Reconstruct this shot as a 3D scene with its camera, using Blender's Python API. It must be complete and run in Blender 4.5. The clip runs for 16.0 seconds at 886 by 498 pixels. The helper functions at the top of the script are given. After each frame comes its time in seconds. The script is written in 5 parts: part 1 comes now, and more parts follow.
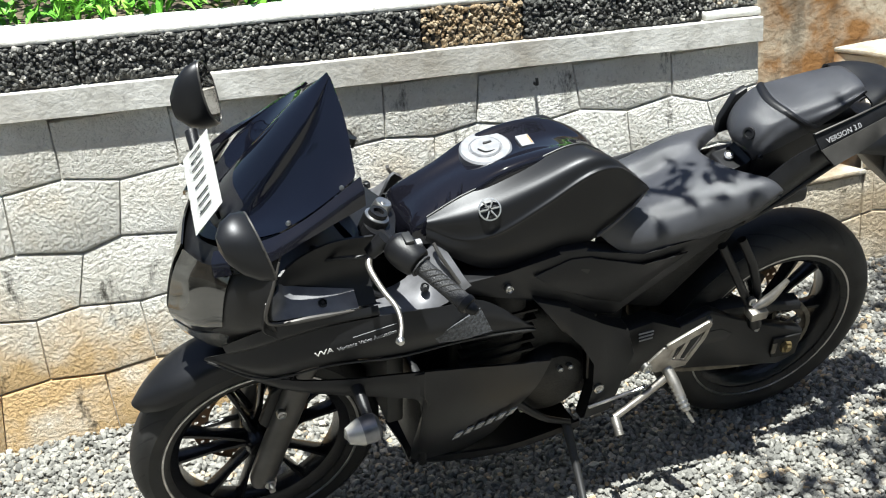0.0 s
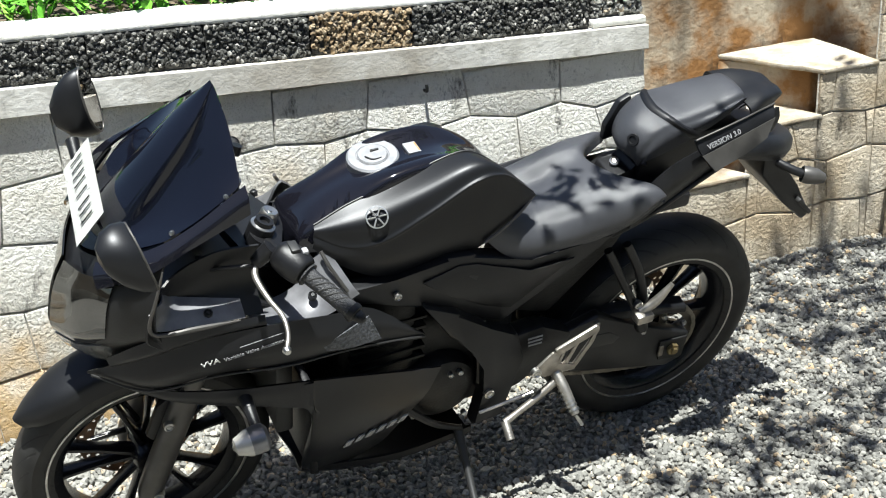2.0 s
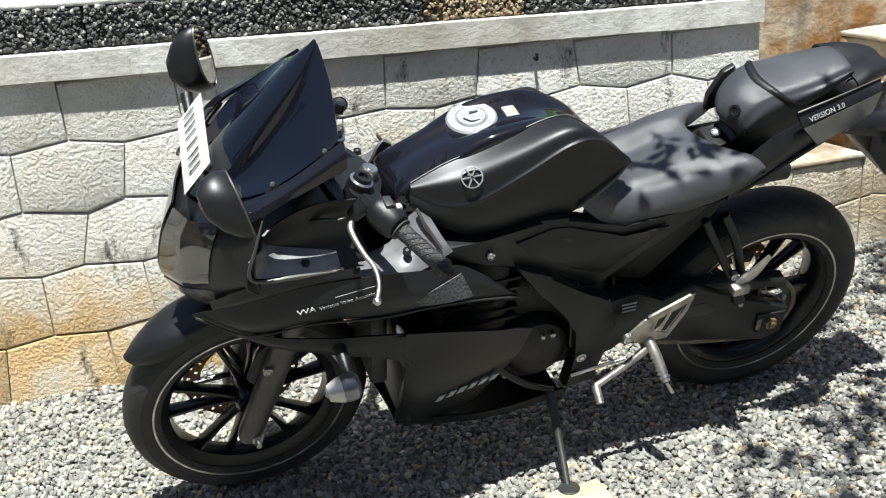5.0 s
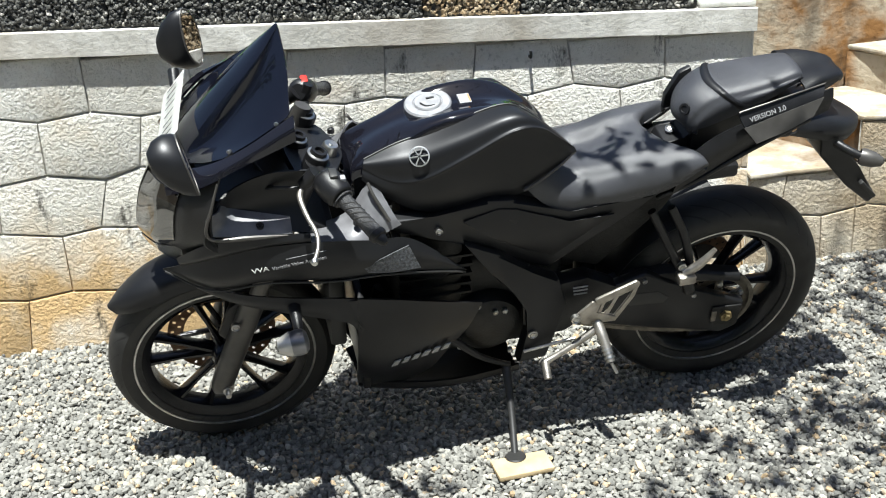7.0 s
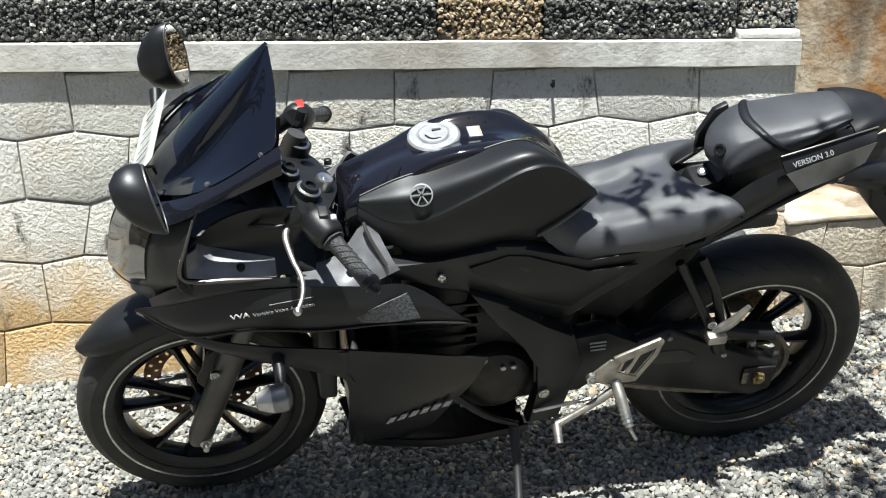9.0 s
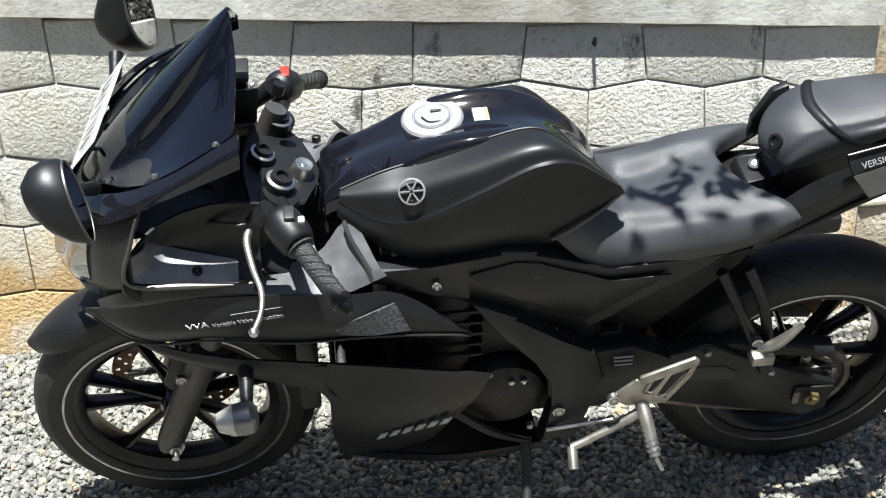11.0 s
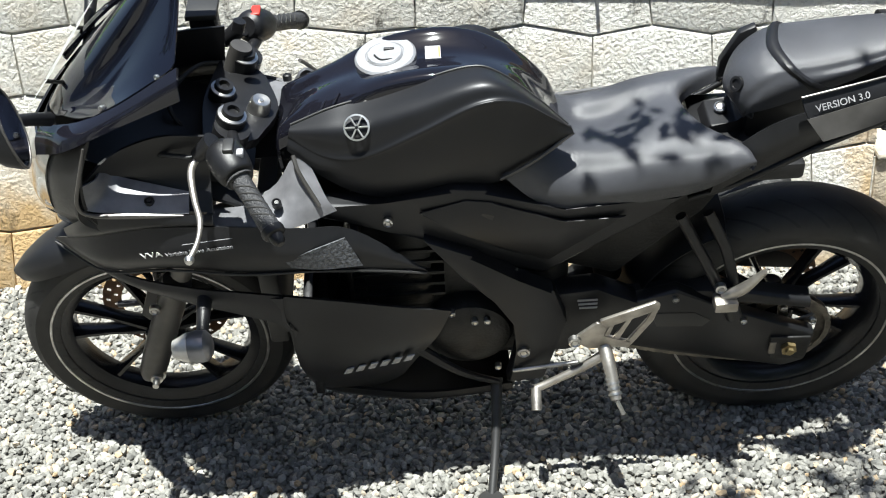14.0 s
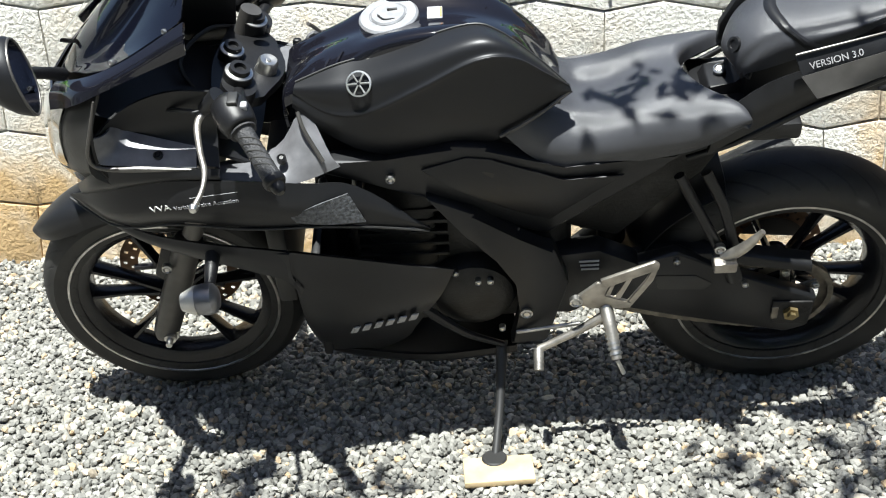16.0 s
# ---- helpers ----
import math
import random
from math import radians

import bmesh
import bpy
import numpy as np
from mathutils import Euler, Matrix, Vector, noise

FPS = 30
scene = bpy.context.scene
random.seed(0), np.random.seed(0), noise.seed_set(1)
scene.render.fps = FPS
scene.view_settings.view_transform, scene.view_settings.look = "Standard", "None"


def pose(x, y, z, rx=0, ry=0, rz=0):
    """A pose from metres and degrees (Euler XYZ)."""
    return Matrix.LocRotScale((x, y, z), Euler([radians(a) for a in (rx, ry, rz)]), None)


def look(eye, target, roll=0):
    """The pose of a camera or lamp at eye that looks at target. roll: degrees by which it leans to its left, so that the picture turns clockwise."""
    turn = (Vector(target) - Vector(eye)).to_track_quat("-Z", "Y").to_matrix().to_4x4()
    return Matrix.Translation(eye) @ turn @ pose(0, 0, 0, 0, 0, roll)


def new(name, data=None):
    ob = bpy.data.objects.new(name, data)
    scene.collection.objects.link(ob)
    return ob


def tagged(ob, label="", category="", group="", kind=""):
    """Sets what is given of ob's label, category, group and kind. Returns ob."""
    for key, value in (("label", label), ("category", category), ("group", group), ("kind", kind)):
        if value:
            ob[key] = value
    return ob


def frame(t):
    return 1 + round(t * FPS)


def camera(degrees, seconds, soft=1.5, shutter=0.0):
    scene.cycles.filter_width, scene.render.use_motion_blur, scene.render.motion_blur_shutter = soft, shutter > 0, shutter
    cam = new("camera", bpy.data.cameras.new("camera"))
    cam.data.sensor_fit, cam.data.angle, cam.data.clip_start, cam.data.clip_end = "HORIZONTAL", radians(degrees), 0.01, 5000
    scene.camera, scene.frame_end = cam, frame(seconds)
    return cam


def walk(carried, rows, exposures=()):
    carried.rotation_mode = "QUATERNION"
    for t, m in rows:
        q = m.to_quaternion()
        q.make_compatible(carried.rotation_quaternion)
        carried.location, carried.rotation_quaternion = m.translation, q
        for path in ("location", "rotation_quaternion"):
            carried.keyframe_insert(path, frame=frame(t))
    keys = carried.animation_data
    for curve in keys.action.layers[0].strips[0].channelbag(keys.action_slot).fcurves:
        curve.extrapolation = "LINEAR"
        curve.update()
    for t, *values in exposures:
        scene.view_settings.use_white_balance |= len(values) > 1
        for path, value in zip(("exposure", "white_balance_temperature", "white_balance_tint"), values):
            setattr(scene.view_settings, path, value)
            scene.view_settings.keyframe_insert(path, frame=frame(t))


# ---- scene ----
cam = camera(39.14, 16.0, soft=1.1)
PATH = [
    (0, (-0.872, -2.64, 1.818), (-0.381, -0.876, 1.013), -5.0),
    (0.5, (-0.869, -2.625, 1.817), (-0.359, -0.867, 1.012), -5.1),
    (1, (-0.875, -2.616, 1.808), (-0.319, -0.871, 1.005), -4.6),
    (1.5, (-0.859, -2.624, 1.81), (-0.259, -0.894, 1.004), -4.2),
    (2, (-0.844, -2.648, 1.822), (-0.204, -0.935, 1.013), -3.6),
    (2.5, (-0.843, -2.67, 1.834), (-0.159, -0.974, 1.024), -2.9),
    (3, (-0.833, -2.669, 1.855), (-0.16, -0.974, 1.034), -2.6),
    (3.5, (-0.847, -2.664, 1.846), (-0.213, -0.952, 1.029), -2.9),
    (4, (-0.864, -2.673, 1.813), (-0.297, -0.932, 1.01), -3.6),
    (4.2, (-0.867, -2.672, 1.814), (-0.321, -0.926, 1.006), -3.8),
    (6.3, (-0.549, -2.978, 1.797), (-0.279, -1.182, 0.958), -3.8),
    (6.5, (-0.522, -3.006, 1.805), (-0.26, -1.208, 0.971), -3.7),
    (7, (-0.49, -3.051, 1.808), (-0.227, -1.239, 1.002), -3.2),
    (7.5, (-0.468, -3.067, 1.8), (-0.207, -1.242, 1.025), -3.0),
    (8, (-0.457, -2.997, 1.793), (-0.199, -1.17, 1.021), -2.5),
    (8.5, (-0.442, -2.878, 1.769), (-0.188, -1.05, 0.998), -2.0),
    (9, (-0.4, -2.767, 1.742), (-0.174, -0.937, 0.968), -1.8),
    (9.2, (-0.3920, -2.7050, 1.7330), (-0.1698, -0.8760, 0.9510), -1.7),
    (11.3, (-0.1680, -2.3570, 1.7390), (-0.0976, -0.5760, 0.8320), -1.8),
    (11.5, (-0.151, -2.358, 1.733), (-0.091, -0.577, 0.825), -1.9),
    (12, (-0.113, -2.362, 1.723), (-0.073, -0.586, 0.804), -2.1),
    (12.5, (-0.047, -2.371, 1.723), (-0.049, -0.603, 0.789), -2.4),
    (13, (0.046, -2.395, 1.714), (-0.023, -0.628, 0.778), -3.1),
    (13.5, (0.108, -2.413, 1.702), (-0.005, -0.648, 0.767), -3.4),
    (14, (0.106, -2.412, 1.702), (0.0, -0.654, 0.753), -3.3),
    (14.5, (0.141, -2.424, 1.699), (0.008, -0.672, 0.744), -3.6),
    (15, (0.172, -2.449, 1.673), (0.014, -0.693, 0.729), -3.7),
    (15.5, (0.19, -2.464, 1.658), (0.014, -0.709, 0.715), -3.9),
    (16, (0.185, -2.501, 1.629), (0.01, -0.737, 0.702), -3.9),
]
walk(cam, [(t, look(eye, target, roll)) for t, eye, target, roll in PATH], [(0, 1.36), (7, 1.36), (9.2, 1.35), (11.5, 1.45), (16, 1.53)])

# ---- world, sun, exposure ----
SUN_FROM = Vector((-0.06, -0.215, 1.0)).normalized()
world = bpy.data.worlds.new("sky")
scene.world = world
world.use_nodes = True
wn = world.node_tree
sky = wn.nodes.new("ShaderNodeTexSky")
sky.sky_type = "NISHITA"
sky.sun_disc = False
sky.sun_elevation = math.asin(SUN_FROM.z)
sky.sun_rotation = math.atan2(SUN_FROM.x, SUN_FROM.y)
wn.links.new(sky.outputs[0], wn.nodes["Background"].inputs[0])
wn.nodes["Background"].inputs[1].default_value = 0.048
sun = new("sun", bpy.data.lights.new("sun", "SUN"))
sun.data.energy = 4.6
sun.data.angle = radians(0.55)
sun.data.color = (0.97, 1.0, 0.96)
sun.rotation_euler = SUN_FROM.to_track_quat("Z", "Y").to_euler()


# ---- materials ----
def mat(name, color, rough=0.5, metal=0.0, var=0.12, scale=12.0, bump=0.0, bump_scale=200.0, coat=0.0, color2=None, random_obj=0.0, spec=0.5):
    m = bpy.data.materials.new(name)
    m.use_nodes = True
    nt = m.node_tree
    p = nt.nodes["Principled BSDF"]
    p.inputs["Roughness"].default_value = rough
    p.inputs["Metallic"].default_value = metal
    p.inputs["Coat Weight"].default_value = coat
    p.inputs["Specular IOR Level"].default_value = spec
    tc = nt.nodes.new("ShaderNodeTexCoord")
    n1 = nt.nodes.new("ShaderNodeTexNoise")
    n1.inputs["Scale"].default_value = scale
    n1.inputs["Detail"].default_value = 6
    nt.links.new(tc.outputs["Object"], n1.inputs["Vector"])
    ramp = nt.nodes.new("ShaderNodeMix")
    ramp.data_type = "RGBA"
    c2 = color2 or tuple(c * (1 - 2 * var) for c in color)
    c1 = color if color2 else tuple(min(1, c * (1 + var)) for c in color)
    ramp.inputs["A"].default_value = (*c2, 1)
    ramp.inputs["B"].default_value = (*c1, 1)
    mr = nt.nodes.new("ShaderNodeMapRange")
    mr.inputs["From Min"].default_value = 0.35
    mr.inputs["From Max"].default_value = 0.65
    nt.links.new(n1.outputs["Fac"], mr.inputs["Value"])
    nt.links.new(mr.outputs[0], ramp.inputs["Factor"])
    out = ramp.outputs["Result"]
    if random_obj:
        oi = nt.nodes.new("ShaderNodeObjectInfo")
        hs = nt.nodes.new("ShaderNodeHueSaturation")
        r2 = nt.nodes.new("ShaderNodeMapRange")
        r2.inputs["To Min"].default_value = 1 - random_obj
        r2.inputs["To Max"].default_value = 1 + random_obj
        nt.links.new(oi.outputs["Random"], r2.inputs["Value"])
        nt.links.new(r2.outputs[0], hs.inputs["Value"])
        nt.links.new(out, hs.inputs["Color"])
        out = hs.outputs[0]
    nt.links.new(out, p.inputs["Base Color"])
    if bump:
        n2 = nt.nodes.new("ShaderNodeTexNoise")
        n2.inputs["Scale"].default_value = bump_scale
        n2.inputs["Detail"].default_value = 4
        nt.links.new(tc.outputs["Object"], n2.inputs["Vector"])
        b = nt.nodes.new("ShaderNodeBump")
        b.inputs["Strength"].default_value = bump
        b.inputs["Distance"].default_value = 0.01
        nt.links.new(n2.outputs["Fac"], b.inputs["Height"])
        nt.links.new(b.outputs[0], p.inputs["Normal"])
    return m


MATTE = mat("matte_black_paint", (0.019, 0.0194, 0.0215), 0.4, 0.55, 0.1, 6, 0.02, 900)
GLOSS = mat("gloss_black_paint", (0.006, 0.006, 0.009), 0.05, 0.0, 0.1, 5)
PLASTIC = mat("black_plastic", (0.008, 0.008, 0.009), 0.4, 0.0, 0.15, 20, 0.1, 700, spec=0.38)
DARKIN = mat("dark_engine_metal", (0.014, 0.014, 0.014), 0.5, 0.4, 0.3, 25, 0.15, 150)
VINYL = mat("seat_vinyl", (0.043, 0.044, 0.05), 0.37, 0.0, 0.12, 10, 0.22, 1300)
RUBBER = mat("tyre_rubber", (0.016, 0.0155, 0.015), 0.7, 0.0, 0.25, 14, 0.15, 300, color2=(0.022, 0.021, 0.019))
RIM = mat("black_rim_paint", (0.012, 0.012, 0.014), 0.25, 0.3, 0.1, 10)
STEEL = mat("brushed_steel", (0.55, 0.54, 0.52), 0.35, 1.0, 0.15, 40)
ALLOY = mat("cast_alloy", (0.42, 0.39, 0.35), 0.42, 0.9, 0.15, 30, 0.1, 300)
GREYFORK = mat("grey_fork_paint", (0.09, 0.085, 0.08), 0.4, 0.5, 0.1, 20)
SCREEN = mat("smoked_screen", (0.003, 0.0035, 0.007), 0.05, 0.0, 0.1, 4, spec=0.5)
LENS = mat("smoked_lens", (0.05, 0.05, 0.05), 0.12, 0.0, 0.2, 20, coat=1.0)
CHROME = mat("chrome", (0.75, 0.75, 0.75), 0.12, 1.0, 0.05, 10)
WHITE = mat("white_print", (0.75, 0.75, 0.73), 0.5, 0.0, 0.05, 30)
GREYPRINT = mat("grey_print", (0.3, 0.3, 0.31), 0.5, 0.0, 0.05, 30)
RED = mat("red_switch", (0.55, 0.03, 0.02), 0.4, 0.0, 0.08, 30)
PLATEWHITE = mat("white_plate", (0.8, 0.8, 0.77), 0.35, 0.0, 0.05, 12)
BLACKPRINT = mat("black_print", (0.02, 0.02, 0.02), 0.5, 0.0, 0.05, 12)
MIRROR = mat("mirror_glass", (0.8, 0.8, 0.8), 0.02, 1.0, 0.01, 4)
BOARD = mat("pale_plywood", (0.5, 0.38, 0.22), 0.7, 0.0, 0.12, 18, 0.1, 90)


# ---- mesh helpers ----
def obj(name, bm, material, parent=None, label="", smooth=True):
    me = bpy.data.meshes.new(name)
    bmesh.ops.recalc_face_normals(bm, faces=bm.faces)
    bm.to_mesh(me)
    bm.free()
    me.materials.append(material)
    if smooth:
        for f in me.polygons:
            f.use_smooth = True
        me.set_sharp_from_angle(angle=radians(38))
    ob = new(name, me)
    if parent:
        ob.parent = parent
    if label:
        ob["label"] = label
    return ob


part = obj


def cr(p0, p1, p2, p3, t):
    return 0.5 * ((2 * p1) + (p2 - p0) * t + (2 * p0 - 5 * p1 + 4 * p2 - p3) * t * t + (3 * p1 - p0 - 3 * p2 + p3) * t ** 3)


def spline(pts, k):
    """Catmull-Rom through points, k steps a span."""
    pts = [Vector(p) for p in pts]
    out = []
    for i in range(len(pts) - 1):
        a = pts[i - 1] if i else pts[0] * 2 - pts[1]
        d = pts[i + 2] if i + 2 < len(pts) else pts[-1] * 2 - pts[-2]
        out += [cr(a, pts[i], pts[i + 1], d, j / k) for j in range(k)]
    return out + [pts[-1]]


def grid_points(cols, k):
    rows = [spline(c, k) for c in cols]
    return list(zip(*[spline(r, k) for r in zip(*rows)]))


def skin(cols, k=4, thick=0.004, flip=1, close=False):
    """A smooth sheet through columns of points, with thickness. flip=-1 mirrors it to the other side."""
    bm = bmesh.new()
    g = [[bm.verts.new((p.x, p.y * flip, p.z)) for p in c] for c in grid_points(cols, k)]
    for i in range(len(g) - 1):
        for j in range(len(g[0]) - 1):
            bm.faces.new((g[i][j], g[i + 1][j], g[i + 1][j + 1], g[i][j + 1]))
    bmesh.ops.remove_doubles(bm, verts=bm.verts, dist=0.0004)
    bmesh.ops.dissolve_degenerate(bm, edges=bm.edges, dist=0.0004)
    bmesh.ops.recalc_face_normals(bm, faces=bm.faces)
    if thick:
        bmesh.ops.solidify(bm, geom=bm.faces[:], thickness=thick)
    return bm


def both_sides(cols):
    """Columns that start on the centre plane, carried on to the other side."""
    return [[(x, -y, z) for x, y, z in reversed(c[1:])] + list(c) for c in cols]


def prism(outline, y0, y1, bevel=0.004, lean=None):
    """An outline in x and z, extruded from y0 to y1, with rounded edges. lean(x, z) shifts y."""
    bm = bmesh.new()
    a = [bm.verts.new((x, y0 + (lean(x, z) if lean else 0), z)) for x, z in outline]
    b = [bm.verts.new((x, y1 + (lean(x, z) if lean else 0), z)) for x, z in outline]
    n = len(outline)
    bm.faces.new(a)
    bm.faces.new(b[::-1])
    for i in range(n):
        bm.faces.new((a[i], b[i], b[(i + 1) % n], a[(i + 1) % n]))
    if bevel:
        bmesh.ops.bevel(bm, geom=bm.edges[:], offset=bevel, segments=2, profile=0.5, affect="EDGES", clamp_overlap=True)
    return bm


def tube(pts, radius, segs=12, k=6, bm=None):
    """A round bar along a smooth line; radius is one number or one for each point."""
    bm = bm or bmesh.new()
    line = spline(pts, k) if len(pts) > 2 else [Vector(p) for p in pts]
    rad = [radius] * len(line) if isinstance(radius, (int, float)) else [v.x for v in spline([(r, 0, 0) for r in radius], k if len(pts) > 2 else 1)]
    rings = []
    for i, p in enumerate(line):
        d = (line[min(i + 1, len(line) - 1)] - line[max(i - 1, 0)]).normalized()
        u = d.cross(Vector((0, 0, 1)) if abs(d.z) < 0.9 else Vector((1, 0, 0))).normalized()
        v = d.cross(u)
        rings.append([bm.verts.new(p + rad[i] * (u * math.cos(a) + v * math.sin(a))) for a in (2 * math.pi * s / segs for s in range(segs))])
    for a, b in zip(rings, rings[1:]):
        for s in range(segs):
            bm.faces.new((a[s], a[(s + 1) % segs], b[(s + 1) % segs], b[s]))
    bm.faces.new(rings[0][::-1])
    bm.faces.new(rings[-1])
    return bm


def lathe(profile, centre, axis=(0, 1, 0), segs=48, ring=False):
    """Turns (radius, along) round an axis. ring: the profile closes on itself."""
    bm = bmesh.new()
    ax = Vector(axis).normalized()
    u = ax.cross(Vector((0.31, 0.2, 1)).normalized()).normalized()
    v = ax.cross(u)
    c = Vector(centre)
    rings = []
    for r, h in profile:
        if r < 1e-5:
            rings.append([bm.verts.new(c + ax * h)])
        else:
            rings.append([bm.verts.new(c + ax * h + r * (u * math.cos(t) + v * math.sin(t))) for t in (2 * math.pi * s / segs for s in range(segs))])
    pairs = list(zip(rings, rings[1:])) + ([(rings[-1], rings[0])] if ring else [])
    for a, b in pairs:
        for s in range(segs):
            q = [a[s % len(a)], a[(s + 1) % len(a)], b[(s + 1) % len(b)], b[s % len(b)]]
            q = list(dict.fromkeys(q))
            if len(q) > 2:
                bm.faces.new(q)
    return bm


def box(x0, x1, y0, y1, z0, z1, bevel=0.004, segs=2):
    bm = bmesh.new()
    m = Matrix.LocRotScale(((x0 + x1) / 2, (y0 + y1) / 2, (z0 + z1) / 2), None, (x1 - x0, y1 - y0, z1 - z0))
    bmesh.ops.create_cube(bm, size=1, matrix=m)
    if bevel:
        bmesh.ops.bevel(bm, geom=bm.edges[:], offset=bevel, segments=segs, profile=0.5, affect="EDGES", clamp_overlap=True)
    return bm


# ---- the place: ground, wall ----
def slope(x):
    return -0.055 * x


def stain_mat(name, base, base2, stain, amount, scale=5.0, rough=0.9, bump=0.7, bump_scale=45.0, dist=0.012, streak=1.0, moss=0.0, splash=0.0):
    """Weathered masonry: two tones, coarse relief, and stains that run down."""
    m = bpy.data.materials.new(name)
    m.use_nodes = True
    nt = m.node_tree
    p = nt.nodes["Principled BSDF"]
    p.inputs["Roughness"].default_value = rough
    p.inputs["Specular IOR Level"].default_value = 0.2
    geo = nt.nodes.new("ShaderNodeNewGeometry")

    def noise_at(sc, vec_scale=None, detail=8, lo=0.4, hi=0.6, rough_=0.6):
        n = nt.nodes.new("ShaderNodeTexNoise")
        n.inputs["Scale"].default_value = sc
        n.inputs["Detail"].default_value = detail
        n.inputs["Roughness"].default_value = rough_
        if vec_scale:
            mp = nt.nodes.new("ShaderNodeMapping")
            mp.inputs["Scale"].default_value = vec_scale
            nt.links.new(geo.outputs["Position"], mp.inputs["Vector"])
            nt.links.new(mp.outputs[0], n.inputs["Vector"])
        else:
            nt.links.new(geo.outputs["Position"], n.inputs["Vector"])
        r = nt.nodes.new("ShaderNodeMapRange")
        r.inputs["From Min"].default_value = lo
        r.inputs["From Max"].default_value = hi
        nt.links.new(n.outputs["Fac"], r.inputs["Value"])
        return r.outputs[0], n.outputs["Fac"]

    def mix(a, b, fac):
        x = nt.nodes.new("ShaderNodeMix")
        x.data_type = "RGBA"
        for sock, v in (("A", a), ("B", b)):
            if isinstance(v, tuple):
                x.inputs[sock].default_value = (*v, 1)
            else:
                nt.links.new(v, x.inputs[sock])
        nt.links.new(fac, x.inputs["Factor"])
        return x.outputs["Result"]

    def scaled(sock, k):
        q = nt.nodes.new("ShaderNodeMath")
        q.operation = "MULTIPLY"
        q.inputs[1].default_value = k
        nt.links.new(sock, q.inputs[0])
        return q.outputs[0]

    tone, _ = noise_at(scale)
    col = mix(base2, base, tone)
    fine, raw = noise_at(bump_scale, lo=0.3, hi=0.7)
    col = mix(col, tuple(c * 0.55 for c in base2), scaled(noise_at(bump_scale * 0.8, lo=0.56, hi=0.72)[0], 0.6))
    col = mix(col, stain, scaled(noise_at(2.6, (1.0, 1.0, streak), lo=0.5, hi=0.66)[0], amount))
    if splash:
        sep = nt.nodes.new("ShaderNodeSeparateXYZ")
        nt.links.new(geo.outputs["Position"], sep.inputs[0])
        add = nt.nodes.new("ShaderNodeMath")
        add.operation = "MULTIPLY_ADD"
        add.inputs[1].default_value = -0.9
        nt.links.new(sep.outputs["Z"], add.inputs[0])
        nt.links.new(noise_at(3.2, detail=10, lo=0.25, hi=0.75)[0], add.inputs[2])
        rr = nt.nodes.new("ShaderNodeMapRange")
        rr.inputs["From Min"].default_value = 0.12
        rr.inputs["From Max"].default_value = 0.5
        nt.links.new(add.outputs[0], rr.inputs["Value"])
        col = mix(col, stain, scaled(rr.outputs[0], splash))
    if moss:
        col = mix(col, (0.05, 0.045, 0.035), scaled(noise_at(7, (1.2, 1.0, 0.5), detail=12, lo=0.57, hi=0.66, rough_=0.75)[0], moss))
    nt.links.new(col, p.inputs["Base Color"])
    b = nt.nodes.new("ShaderNodeBump")
    b.inputs["Strength"].default_value = bump
    b.inputs["Distance"].default_value = dist
    nt.links.new(raw, b.inputs["Height"])
    nt.links.new(b.outputs[0], p.inputs["Normal"])
    return m


def island_mat(name, low, high, tan, rough=0.85):
    """Loose stones: each takes a tone of its own."""
    m = bpy.data.materials.new(name)
    m.use_nodes = True
    nt = m.node_tree
    p = nt.nodes["Principled BSDF"]
    p.inputs["Roughness"].default_value = rough
    p.inputs["Specular IOR Level"].default_value = 0.3
    geo = nt.nodes.new("ShaderNodeNewGeometry")
    r = nt.nodes.new("ShaderNodeValToRGB")
    r.color_ramp.elements[0].color = (*low, 1)
    r.color_ramp.elements[1].color = (*high, 1)
    e = r.color_ramp.elements.new(0.86)
    e.color = (*tuple(0.5 * (a + b) for a, b in zip(low, high)), 1)
    e = r.color_ramp.elements.new(0.93)
    e.color = (*tan, 1)
    nt.links.new(geo.outputs["Random Per Island"], r.inputs[0])
    n = nt.nodes.new("ShaderNodeTexNoise")
    n.inputs["Scale"].default_value = 160
    n.inputs["Detail"].default_value = 3
    nt.links.new(geo.outputs["Position"], n.inputs["Vector"])
    mr = nt.nodes.new("ShaderNodeMapRange")
    mr.inputs["To Min"].default_value = 0.7
    mr.inputs["To Max"].default_value = 1.3
    nt.links.new(n.outputs["Fac"], mr.inputs["Value"])
    x = nt.nodes.new("ShaderNodeMix")
    x.data_type = "RGBA"
    x.blend_type = "MULTIPLY"
    x.inputs["Factor"].default_value = 1
    nt.links.new(r.outputs[0], x.inputs["A"])
    nt.links.new(mr.outputs[0], x.inputs["B"])
    nt.links.new(x.outputs["Result"], p.inputs["Base Color"])
    return m


